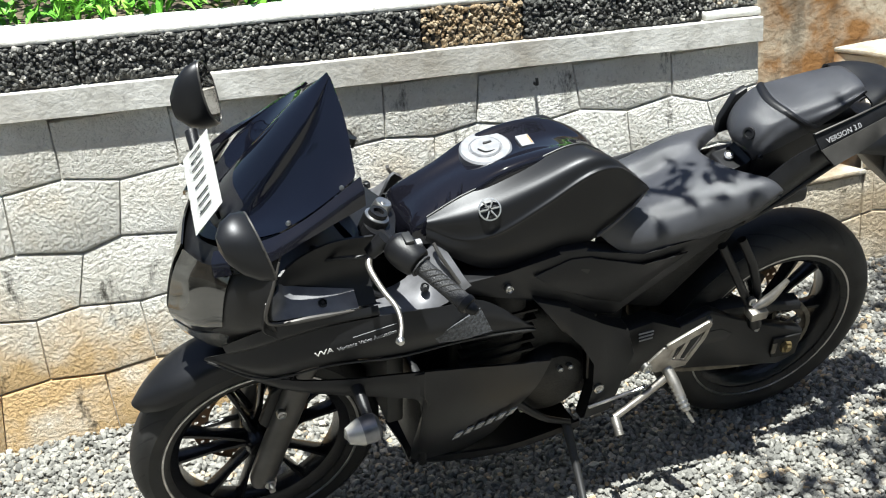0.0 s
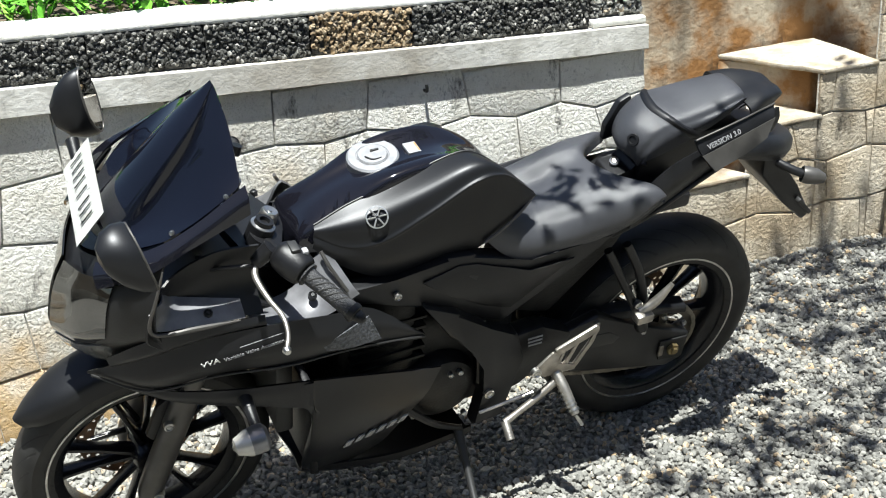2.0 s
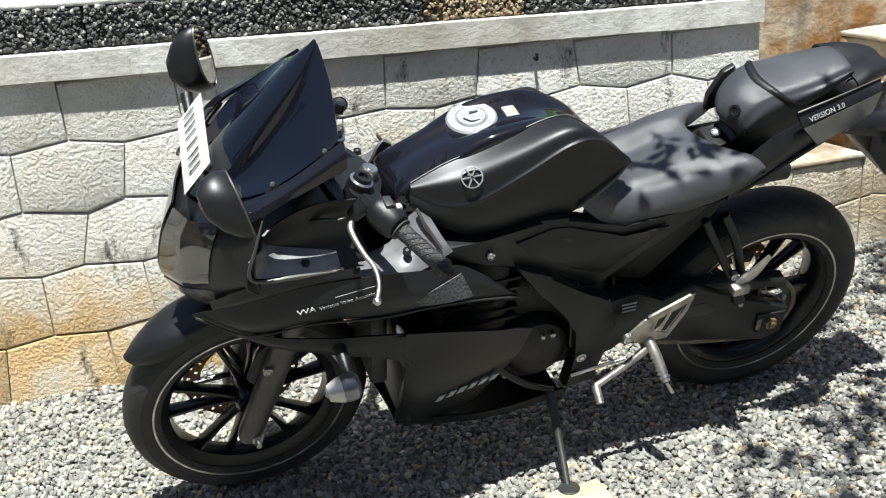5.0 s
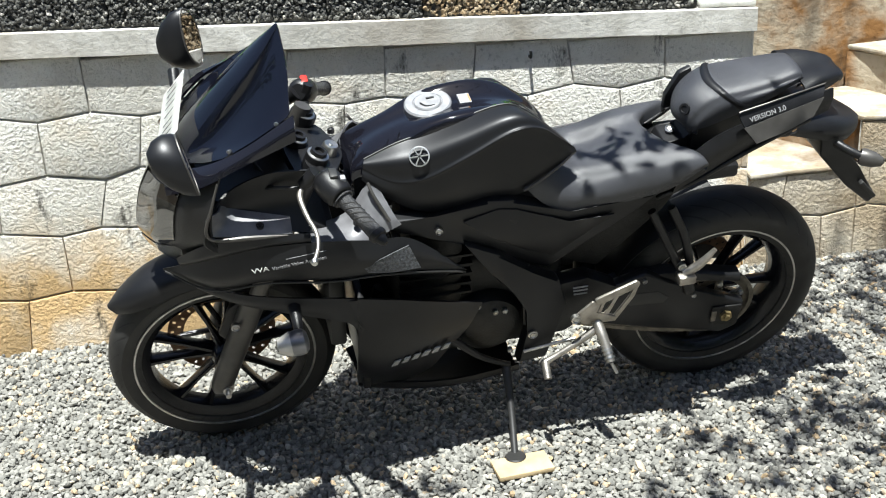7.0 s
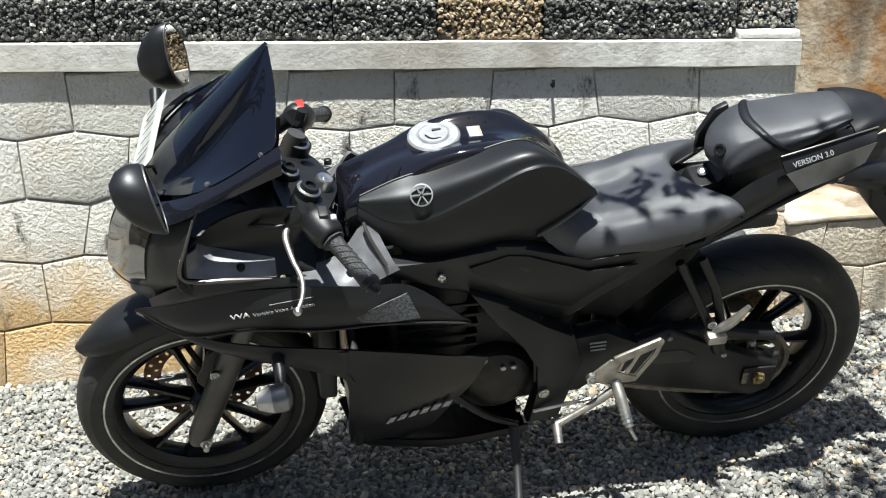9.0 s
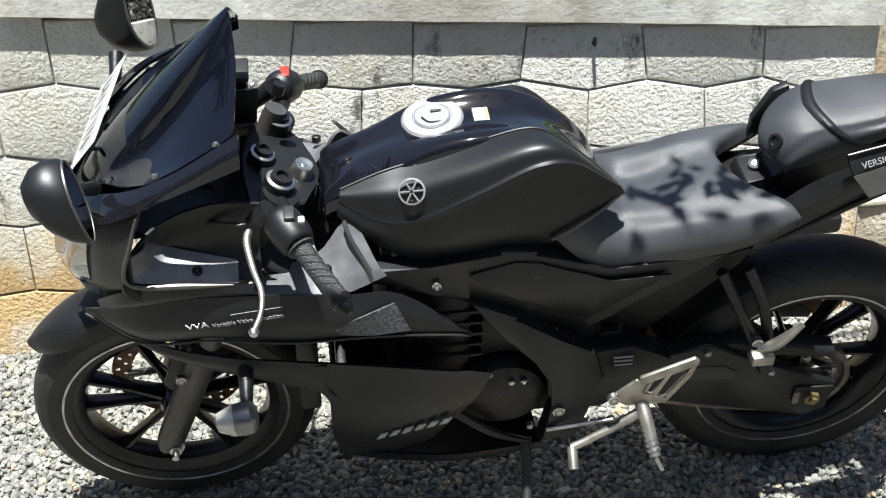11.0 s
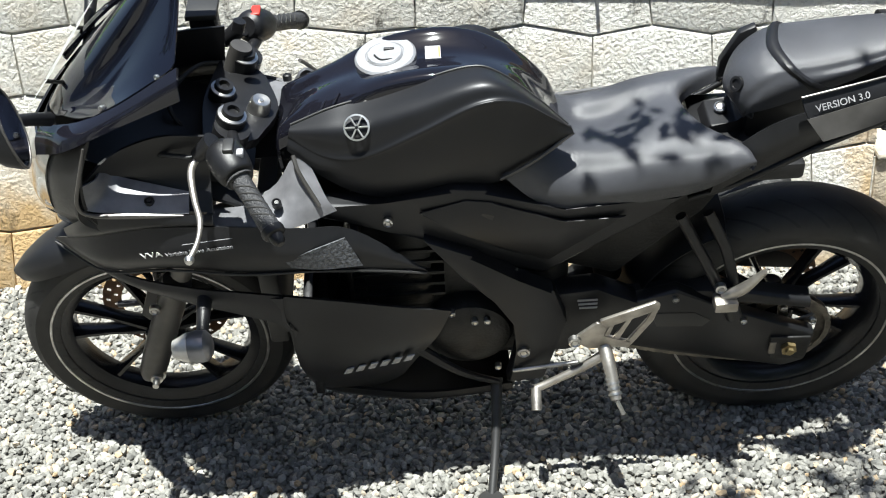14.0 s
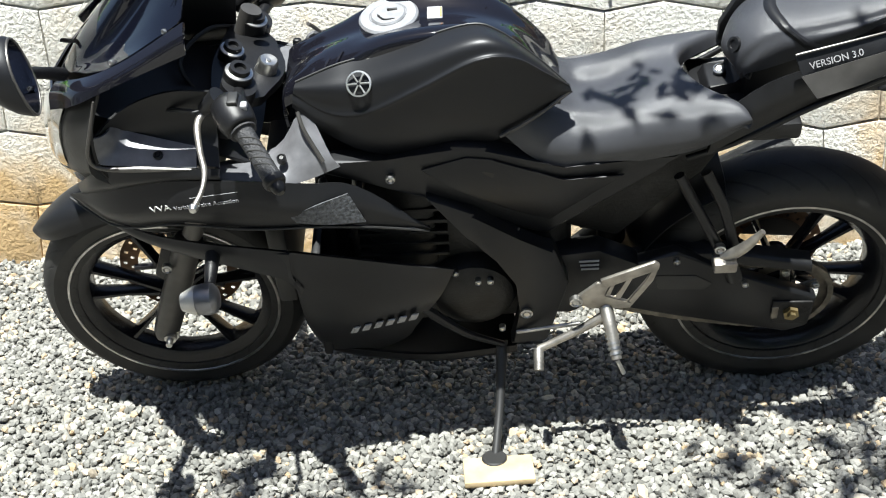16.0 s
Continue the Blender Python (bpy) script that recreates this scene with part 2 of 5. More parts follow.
GRAVELBED = mat("gravel_bed", (0.24, 0.23, 0.205), 0.95, 0.0, 0.3, 60, 0.8, 130, color2=(0.12, 0.114, 0.102))
STONES = island_mat("gravel_stone", (0.13, 0.128, 0.118), (0.46, 0.448, 0.408), (0.42, 0.31, 0.19))
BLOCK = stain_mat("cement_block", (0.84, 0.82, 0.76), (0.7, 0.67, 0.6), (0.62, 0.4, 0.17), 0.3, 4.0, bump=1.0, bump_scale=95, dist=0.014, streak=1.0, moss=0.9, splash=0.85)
BLOCKWET = stain_mat("stained_cement_block", (0.66, 0.59, 0.48), (0.45, 0.36, 0.25), (0.13, 0.1, 0.07), 0.8, 3.0, bump=1.0, bump_scale=80, dist=0.014, streak=0.4, moss=0.95)
MORTAR = stain_mat("joint_mortar", (0.78, 0.76, 0.7), (0.6, 0.58, 0.52), (0.4, 0.3, 0.18), 0.3)
CONCRETE = stain_mat("ledge_concrete", (0.74, 0.72, 0.67), (0.56, 0.54, 0.49), (0.3, 0.25, 0.19), 0.55, 9.0, bump=0.22, bump_scale=70, streak=0.35, moss=0.35)
LIME = stain_mat("lime_washed_cement", (0.8, 0.79, 0.75), (0.66, 0.65, 0.6), (0.45, 0.4, 0.33), 0.3, 8.0, bump=0.4, bump_scale=60)
RUST = stain_mat("rust_stained_plaster", (0.46, 0.4, 0.31), (0.27, 0.14, 0.055), (0.05, 0.04, 0.03), 1.0, 6.0, bump=0.6, bump_scale=30, streak=0.3, moss=0.6)
TREAD = stain_mat("worn_tread_cement", (0.48, 0.45, 0.39), (0.34, 0.28, 0.2), (0.14, 0.09, 0.05), 1.0, 7.0, bump=0.5, bump_scale=60)
DARKAGG = mat("dark_block_core", (0.07, 0.068, 0.062), 0.95, 0.0, 0.3, 50, 0.7, 120)
PEBBLE = island_mat("dark_pebble", (0.03, 0.03, 0.028), (0.24, 0.235, 0.215), (0.42, 0.4, 0.36), 0.7)
TANPEB = island_mat("tan_pebble", (0.22, 0.15, 0.08), (0.5, 0.42, 0.3), (0.1, 0.08, 0.06), 0.7)
SOIL = mat("garden_soil", (0.12, 0.09, 0.06), 0.95, 0.0, 0.3, 20, 0.6, 60)
WOODPOST = mat("weathered_post", (0.26, 0.21, 0.15), 0.85, 0.0, 0.25, 25, 0.5, 70)
RUSTBAR = mat("rusty_iron", (0.22, 0.08, 0.035), 0.8, 0.2, 0.3, 60, 0.4, 200)

WALL_Y = 0.583
bm = bmesh.new()
bmesh.ops.create_grid(bm, x_segments=4, y_segments=4, size=60, matrix=Matrix.Translation((0, -59.0, -0.008)))
ground = tagged(obj("ground", bm, GRAVELBED), "pale grey gravel yard bed reaching far off", "ground", kind="structure")


def pebbles(rng, xyz, size, squash=0.65):
    """Many small stones: jittered icosahedra, each turned its own way."""
    g = (1 + 5 ** 0.5) / 2
    base = np.array([(-1, g, 0), (1, g, 0), (-1, -g, 0), (1, -g, 0), (0, -1, g), (0, 1, g), (0, -1, -g), (0, 1, -g), (g, 0, -1), (g, 0, 1), (-g, 0, -1), (-g, 0, 1)]) / 1.9
    faces = np.array([(0, 11, 5), (0, 5, 1), (0, 1, 7), (0, 7, 10), (0, 10, 11), (1, 5, 9), (5, 11, 4), (11, 10, 2), (10, 7, 6), (7, 1, 8), (3, 9, 4), (3, 4, 2), (3, 2, 6), (3, 6, 8), (3, 8, 9), (4, 9, 5), (2, 4, 11), (6, 2, 10), (8, 6, 7), (9, 8, 1)])
    n = len(xyz)
    v = base[None] * (1 + rng.uniform(-0.28, 0.28, (n, 12, 1)))
    v = v * np.stack([rng.uniform(0.8, 1.3, n), rng.uniform(0.7, 1.1, n), rng.uniform(squash * 0.8, squash * 1.3, n)], 1)[:, None]
    q = rng.normal(size=(n, 4)) * np.array([1.0, 0.35, 0.35, 1.0])
    q /= np.linalg.norm(q, axis=1, keepdims=True)
    w, x, y, z = q.T
    R = np.stack([1 - 2 * (y * y + z * z), 2 * (x * y - z * w), 2 * (x * z + y * w), 2 * (x * y + z * w), 1 - 2 * (x * x + z * z), 2 * (y * z - x * w), 2 * (x * z - y * w), 2 * (y * z + x * w), 1 - 2 * (x * x + y * y)], 1).reshape(n, 3, 3)
    v = np.einsum("nij,nkj->nki", R, v) * np.asarray(size)[:, None, None] + xyz[:, None]
    f = faces[None] + 12 * np.arange(n)[:, None, None]
    return v.reshape(-1, 3), f.reshape(-1, 3)


def stone_object(name, v, f, material, parent=None):
    me = bpy.data.meshes.new(name)
    me.from_pydata(v.tolist(), [], f.tolist())
    me.materials.append(material)
    ob = new(name, me)
    if parent:
        ob.parent = parent
    return ob


rng = np.random.default_rng(7)
gx, gy = np.meshgrid(np.arange(-1.75, 2.45, 0.0125), np.arange(-1.15, 0.62, 0.0125))
px_, py_ = gx.ravel() + rng.uniform(-0.007, 0.007, gx.size), gy.ravel() + rng.uniform(-0.007, 0.007, gx.size)
keep = py_ < WALL_Y
px_, py_ = px_[keep], py_[keep]
xyz = np.stack([px_, py_, rng.uniform(-0.006, 0.003, px_.size)], 1)
v, f = pebbles(rng, xyz, rng.uniform(0.0065, 0.0115, px_.size))
tagged(stone_object("gravel", v, f, STONES), "loose pale grey crushed stone gravel covering the yard", "gravel", kind="stuff")
n2 = 900
xyz = np.stack([rng.uniform(-1.7, 2.4, n2), rng.uniform(-1.1, WALL_Y, n2), rng.uniform(0.002, 0.006, n2)], 1)
v, f = pebbles(rng, xyz, rng.uniform(0.009, 0.015, n2))
tagged(stone_object("large_gravel", v, f, STONES), "larger grey stones lying loose on the gravel", "gravel", kind="stuff")

# wall core and blocks
wall = tagged(obj("wall_garden", box(-2.4, 1.062, WALL_Y + 0.012, 0.94, -0.1, 0.88, 0), MORTAR), "grey cement block retaining wall with wavy recessed joints", "wall", kind="structure")
stair_wall = tagged(obj("wall_stair", prism([(1.064, -0.1), (3.2, -0.1), (3.2, 1.0), (1.95, 1.0), (1.95, 0.625), (1.72, 0.625), (1.72, 0.475), (1.45, 0.475), (1.45, 0.315), (1.064, 0.315)], WALL_Y + 0.012, 0.60, 0), MORTAR), "stained block wall stepping up beside the stairs", "wall", kind="structure")


def clip(poly, axis, limit, keep_less):
    out = []
    for a, b in zip(poly, poly[1:] + poly[:1]):
        ia, ib = (a[axis] <= limit) == keep_less, (b[axis] <= limit) == keep_less
        if ia:
            out.append(a)
        if ia != ib:
            t = (limit - a[axis]) / (b[axis] - a[axis])
            out.append(tuple(p + (q - p) * t for p, q in zip(a, b)))
    return out


def area(poly):
    return abs(sum(a[0] * b[1] - b[0] * a[1] for a, b in zip(poly, poly[1:] + poly[:1]))) / 2


def block_mesh(poly, y, rng_):
    """One wall block: its face proud of the joints, edges rounded over."""
    bm = bmesh.new()
    c = Vector((sum(p[0] for p in poly) / len(poly), sum(p[1] for p in poly) / len(poly)))
    def shrink(p, d):
        q = Vector(p) - c
        return c + Vector((q.x * max(0.3, 1 - 0.45 * d / max(abs(q.x), 0.02)), q.y * max(0.3, 1 - d / max(abs(q.y), 0.02))))
    loops = []
    for d, dy in ((0.002, 0.02), (0.0025, 0.006), (0.005, 0.001), (0.012, 0.0)):
        loops.append([bm.verts.new((shrink(p, d).x, y + dy + (rng_.uniform(-0.0015, 0.0015) if d > 0.01 else 0), shrink(p, d).y)) for p in poly])
    for a, b in zip(loops, loops[1:]):
        for i in range(len(poly)):
            j = (i + 1) % len(poly)
            bm.faces.new((a[i], a[j], b[j], b[i]))
    bm.faces.new(loops[-1])
    return bm


def course_blocks(regions, parent, seed, material):
    r = random.Random(seed)
    levels = [0.90, 0.705, 0.53, 0.365, 0.175, -0.03]
    step = 0.146
    node = {}
    for i, z in enumerate(levels):
        for k in range(-9, 32):
            x = -0.99 + step * k
            low = (k % 2 == 0) == (i % 2 == 0)
            node[i, k] = (x + r.uniform(-0.022, 0.022), z + slope(x) * z + (-0.011 if low else 0.011) + r.uniform(-0.007, 0.007))
    for k in range(-9, 32):
        node[-1, k] = (-0.99 + step * k, 1.12)
    for i in range(-1, len(levels) - 1):
        for k in range(-9, 29):
            if (k % 2 == 0) == (i % 2 == 0):
                poly = [node[i, k], node[i, k + 1], node[i, k + 2], node[i + 1, k + 2], node[i + 1, k + 1], node[i + 1, k]]
                for x0, x1, top in regions:
                    q = clip(clip(poly, 0, x1, True), 0, x0, False) if x1 > poly[0][0] - 0.1 else []
                    if len(q) > 2 and callable(top):
                        q = clip(q, 1, top(sum(p[0] for p in q) / len(q)), True)
                    elif len(q) > 2:
                        q = clip(q, 1, top, True)
                    q = [p for n_, p in enumerate(q) if (Vector(p) - Vector(q[n_ - 1])).length > 0.004]
                    if len(q) > 2 and area(q) > 0.0012:
                        part("block", block_mesh(q, WALL_Y + r.uniform(-0.002, 0.002), r), material, parent)


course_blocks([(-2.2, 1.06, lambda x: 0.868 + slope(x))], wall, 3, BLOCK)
course_blocks([(1.066, 1.449, 0.314), (1.451, 1.719, 0.474), (1.721, 1.949, 0.624), (1.951, 2.6, 1.0)], stair_wall, 5, BLOCKWET)


def sloped_box(x0, x1, y0, y1, z0, z1, bevel=0.004):
    bm = box(x0, x1, y0, y1, z0, z1, bevel)
    for v in bm.verts:
        v.co.z += slope(v.co.x)
    return bm


def roughen(bm, amount, scale, cuts=0):
    if cuts:
        bmesh.ops.subdivide_edges(bm, edges=[e for e in bm.edges if e.calc_length() > 0.08], cuts=cuts, use_grid_fill=True)
    for v in bm.verts:
        v.co += noise.noise_vector(v.co * scale) * amount
    return bm


ledge = tagged(obj("ledge", roughen(sloped_box(-2.4, 1.06, WALL_Y - 0.02, 0.8, 0.872, 0.947, 0.002), 0.0022, 9, 24), CONCRETE, smooth=False), "worn grey concrete ledge along the wall", "ledge", kind="structure")
tagged(obj("ledge_end", roughen(sloped_box(0.875, 1.058, WALL_Y - 0.008, 0.8, 0.949, 0.972, 0.006), 0.003, 12, 4), LIME), "pale cement cap at the end of the ledge", "ledge", kind="structure")
edges_x = [-2.1, -1.8, -1.5, -1.195, -0.887, -0.569, -0.267, 0.018, 0.313, 0.6, 0.872]
for a, b in zip(edges_x, edges_x[1:]):
    tan = abs(a - 0.018) < 0.01
    rb = tagged(obj("aggregate_block", sloped_box(a + 0.002, b - 0.002, WALL_Y + 0.004, 0.74, 0.949, 1.058, 0.004), DARKAGG), "tan pebble-faced concrete block on the wall ledge" if tan else "dark pebble-faced concrete block on the wall ledge", "block", "blocks along the ledge")
    n3 = int((b - a) * 0.11 / (0.0085 if tan else 0.0072) ** 2)
    xs = rng.uniform(a + 0.005, b - 0.005, n3)
    xyz = np.stack([xs, rng.uniform(WALL_Y - 0.001, WALL_Y + 0.005, n3), rng.uniform(0.953, 1.056, n3) - 0.055 * xs], 1)
    v, f = pebbles(rng, xyz, rng.uniform(0.0045, 0.0085, n3) * (1.15 if tan else 1.0), 0.9)
    tagged(stone_object("pebble_face", v, f, TANPEB if tan else PEBBLE, rb), kind="stuff")
rough_end = tagged(obj("aggregate_block", sloped_box(0.878, 1.056, WALL_Y + 0.02, 0.74, 0.974, 1.12, 0.006), DARKAGG), "pale pebble-faced concrete block at the wall's end", "block", "blocks along the ledge")
xs = rng.uniform(0.885, 1.05, 420)
v, f = pebbles(rng, np.stack([xs, rng.uniform(WALL_Y + 0.014, WALL_Y + 0.02, 420), rng.uniform(0.98, 1.115, 420) - 0.055 * xs], 1), rng.uniform(0.005, 0.009, 420), 0.9)
tagged(stone_object("pebble_face", v, f, STONES, rough_end), kind="stuff")
tagged(obj("wall_cap", roughen(sloped_box(-2.4, 0.876, WALL_Y + 0.002, 0.765, 1.059, 1.078, 0.006), 0.004, 7, 24), LIME), "sunlit white cement coping on the wall", "coping", kind="structure")

# stairs between the wall and the garden
def slab(corners, z0, z1):
    """A flat slab on a four-cornered plan."""
    bm = bmesh.new()
    a = [bm.verts.new((x, y, z0)) for x, y in corners]
    b = [bm.verts.new((x, y, z1)) for x, y in corners]
    bm.faces.new(a[::-1])
    bm.faces.new(b)
    for i in range(4):
        bm.faces.new((a[i], a[(i + 1) % 4], b[(i + 1) % 4], b[i]))
    bmesh.ops.bevel(bm, geom=bm.edges[:], offset=0.006, segments=2, profile=0.5, affect="EDGES")
    return roughen(bm, 0.005, 8, 5)


FY, BY = WALL_Y - 0.006, 0.93
for corners, z1, lab in (([(1.066, FY), (1.46, FY), (1.3, BY), (1.066, BY)], 0.33, "lowest"), ([(1.452, FY), (1.732, FY), (1.57, BY), (1.27, BY)], 0.49, "middle"), ([(1.725, FY), (1.948, FY), (1.948, BY), (1.55, BY)], 0.64, "highest")):
    tagged(obj("stair_tread", slab(corners, z1 - 0.018, z1), TREAD), "worn sunlit white cement stair tread, the %s of three" % lab, "step", "stair treads", "structure")
    tagged(obj("stair_riser", slab([(x + 0.006 * (x < 1.5), y + 0.07 if y < 0.7 else y) for x, y in corners], 0.0, z1 - 0.02), RUST), "rust-stained cement stair riser under a tread", "step", "stair risers", "structure")
tagged(obj("wall_stair_back", roughen(box(1.0, 2.4, 0.955, 1.6, -0.1, 1.6, 0.004), 0.004, 5, 10), RUST), "rust-brown stained plaster wall behind the stairs", "wall", kind="structure")
hook = tagged(obj("wall_hook", tube([(0.337, 0.6, 0.8), (0.337, 0.565, 0.8), (0.337, 0.56, 0.81), (0.337, 0.563, 0.82)], 0.0045, 8), DARKIN), "small rusty iron hook in the wall", "hook")
post = new("wooden_stake")
tagged(post, "grey weathered wooden stake leaning on the wall", "stake")
part("stake", tube([(2.0, 0.52, -0.02), (2.02, 0.545, 0.15), (2.045, 0.57, 0.31)], [0.019, 0.018, 0.016], 9), WOODPOST, post)
tagged(obj("iron_rod", tube([(2.03, 0.5, -0.01), (2.12, 0.565, 0.4)], 0.007, 8), RUSTBAR), "thin rusty iron rod leaning on the wall", "rod")

# garden above the wall
tagged(obj("garden_ground", box(-12, 1.0, 0.77, 14, 0.6, 1.05, 0), SOIL), "brown garden soil behind the wall", "soil", kind="structure")
tagged(obj("garden_ground", box(1.0, 12, 1.605, 14, 0.6, 1.3, 0), SOIL), "brown garden soil beside the stairs", "soil", kind="structure")
LEAF = island_mat("bright_leaf", (0.09, 0.3, 0.03), (0.26, 0.55, 0.07), (0.36, 0.58, 0.12), 0.45)
LEAF.node_tree.nodes["Principled BSDF"].inputs["Transmission Weight"].default_value = 0.0


def leaf_mass(r, count, place, length, tilt=0.6):
    vs, fs = [], []
    for i in range(count):
        c = place(r)
        a = r.uniform(0, 2 * math.pi)
        e = r.gauss(0.15, tilt)
        l = length * r.uniform(0.6, 1.25)
        w = l * r.uniform(0.3, 0.42)
        d = Vector((math.cos(a) * math.cos(e), math.sin(a) * math.cos(e), math.sin(e)))
        s = d.cross(Vector((0, 0, 1))).normalized()
        up = s.cross(d)
        b = len(vs)
        vs += [c, c + d * l * 0.4 + s * w * 0.5 + up * l * 0.06, c + d * l * 0.45 - up * l * 0.02, c + d * l * 0.4 - s * w * 0.5 + up * l * 0.06, c + d * l - up * l * 0.12]
        fs += [(b, b + 1, b + 2), (b, b + 2, b + 3), (b + 1, b + 4, b + 2), (b + 2, b + 4, b + 3)]
    return np.array([tuple(p) for p in vs]), np.array(fs)


r = random.Random(11)


def bed(r):
    x, y = r.uniform(-2.6, 0.9), 0.78 + 2.2 * r.random() ** 1.6
    h = 0.11 + 0.07 * noise.noise(Vector((x * 3, y * 3, 0))) + 0.04 * (y - 0.78)
    return Vector((x, y, 1.05 + slope(x) * 0.6 + h * r.random() ** 0.5))


v, f = leaf_mass(r, 9000, bed, 0.07)
tagged(stone_object("garden_plants", v, f, LEAF), "low bright green leafy plants growing behind the wall", "plants", kind="stuff")

# the tree overhead whose shade falls on the yard
BARK = mat("tree_bark", (0.12, 0.09, 0.065), 0.9, 0.0, 0.3, 20, 0.6, 60)
TREELEAF = island_mat("tree_leaf", (0.04, 0.09, 0.02), (0.08, 0.16, 0.03), (0.1, 0.17, 0.04), 0.5)
tree = new("yard_tree")
tree.location = (3.6, -1.6, 0)
tagged(tree, "leafy yard tree casting dappled shade on the gravel", "tree")
limbs = [[(0, 0, -0.1), (-0.1, 0.1, 1.5), (-0.3, 0.3, 3.0), (-0.8, 0.7, 3.9)], [(-0.3, 0.3, 3.0), (-1.2, 0.9, 3.7), (-2.0, 1.3, 3.9), (-3.0, 1.2, 3.8)], [(-0.8, 0.7, 3.9), (-1.4, 1.6, 4.2), (-2.2, 1.9, 4.2)], [(-1.2, 0.9, 3.7), (-1.9, 0.5, 3.8), (-2.4, 0.35, 3.8)]]
for i, l in enumerate(limbs):
    part("trunk" if i == 0 else "limb", tube(l, [0.13, 0.11, 0.08, 0.05] if i == 0 else [0.05, 0.035, 0.022, 0.01][: len(l)] , 10), BARK, tree)
K = SUN_FROM / SUN_FROM.z
spots = [(1.55, 0.25, 0.34, 130, 3.6), (1.95, -0.1, 0.4, 170, 3.6), (1.5, -0.25, 0.3, 90, 3.5), (1.75, 0.45, 0.25, 60, 3.6), (1.2, 0.1, 0.2, 30, 3.2), (2.3, 0.3, 0.4, 120, 3.8), (1.15, -0.38, 0.17, 40, 3.2), (0.75, -0.6, 0.16, 30, 3.0), (0.9, -0.36, 0.12, 30, 3.0), (0.45, -0.66, 0.12, 18, 3.0), (0.55, -0.4, 0.09, 16, 2.9), (0.85, -0.38, 0.1, 20, 3.0), (-0.48, -0.46, 0.06, 14, 2.9), (-0.2, -0.48, 0.05, 10, 2.9), (2.4, -0.5, 0.5, 140, 3.8), (0.36, -0.16, 0.045, 9, 2.2), (0.45, -0.12, 0.06, 13, 2.2), (0.5, -0.2, 0.04, 8, 2.2)]
vs, fs = [], []
for sx, sy, sr, cnt, high in spots:
    def crown(r, sx=sx, sy=sy, sr=sr, high=high):
        h = high + r.uniform(-0.2, 0.4)
        return Vector((sx + r.gauss(0, sr * 0.6), sy + r.gauss(0, sr * 0.6), 0)) + K * h - Vector((3.6, -1.6, 0))
    v, f = leaf_mass(r, cnt, crown, 0.1 if high > 2.5 else 0.075, 0.35)
    fs.append(f + sum(len(q) for q in vs))
    vs.append(v)
crown_ob = stone_object("crown", np.concatenate(vs), np.concatenate(fs), TREELEAF, tree)


# unseen green tree belt behind the camera, added to darken gloss reflections
def belt(r):
    a = r.uniform(math.pi * 0.98, math.pi * 2.02)
    d = r.uniform(7.0, 9.5)
    top = 4.6 + 1.6 * noise.noise(Vector((a * 3, 0, 0)))
    return Vector((d * math.cos(a), d * math.sin(a), top * r.random() ** 0.8))


v, f = leaf_mass(r, 9000, belt, 0.6, 0.7)
tagged(stone_object("unseen_tree_belt", v, f, TREELEAF), "unseen dark green tree belt added to darken reflections", "trees", kind="stuff")


# ---- motorcycle, in its own frame: x to the rear, y to its right, z up, origin under the rear axle ----
bike = new("motorcycle")
bike.empty_display_size = 0.2
bike.matrix_world = Matrix.Translation((0.6625, 0, 0)) @ pose(0, 0, 0, 0, 0, 3.314) @ pose(0, 0, 0, 16.54)
tagged(bike, "matte black faired sport motorcycle leaning on its side stand", "motorcycle")


def mid(z):
    """The body's middle plane."""
    return 0.037 * z


def adj(p):
    x, y, z = p
    d = mid(z) * max(0, 1 - abs(y) / 0.15)
    return (x, y + d, z - 0.8 * d)


def side_skin(cols, k, thick, f, w=1.0):
    """A left-hand panel (f = 1), or its twin on the right."""
    c = [[adj(p) for p in col] for col in cols]
    return skin(c if f > 0 else [[far_side(p, w) for p in col] for col in c], k, thick)


def far_side(p, w):
    """The right-hand twin of a left-hand point, narrowed by w where the body leans away."""
    x, y, z = p
    reach = mid(z) - y
    return (x, mid(z) + reach * w, z - 0.08 * reach * (1 - w) / 0.4)


def whole(cols, k, thick, w=1.0):
    c = [[adj(p) for p in col] for col in cols]
    return skin([[far_side(p, w) for p in reversed(col[1:])] + col for col in c], k, thick)


def twin(p, f):
    return p if f > 0 else (p[0], 2 * mid(p[2]) - p[1], p[2])


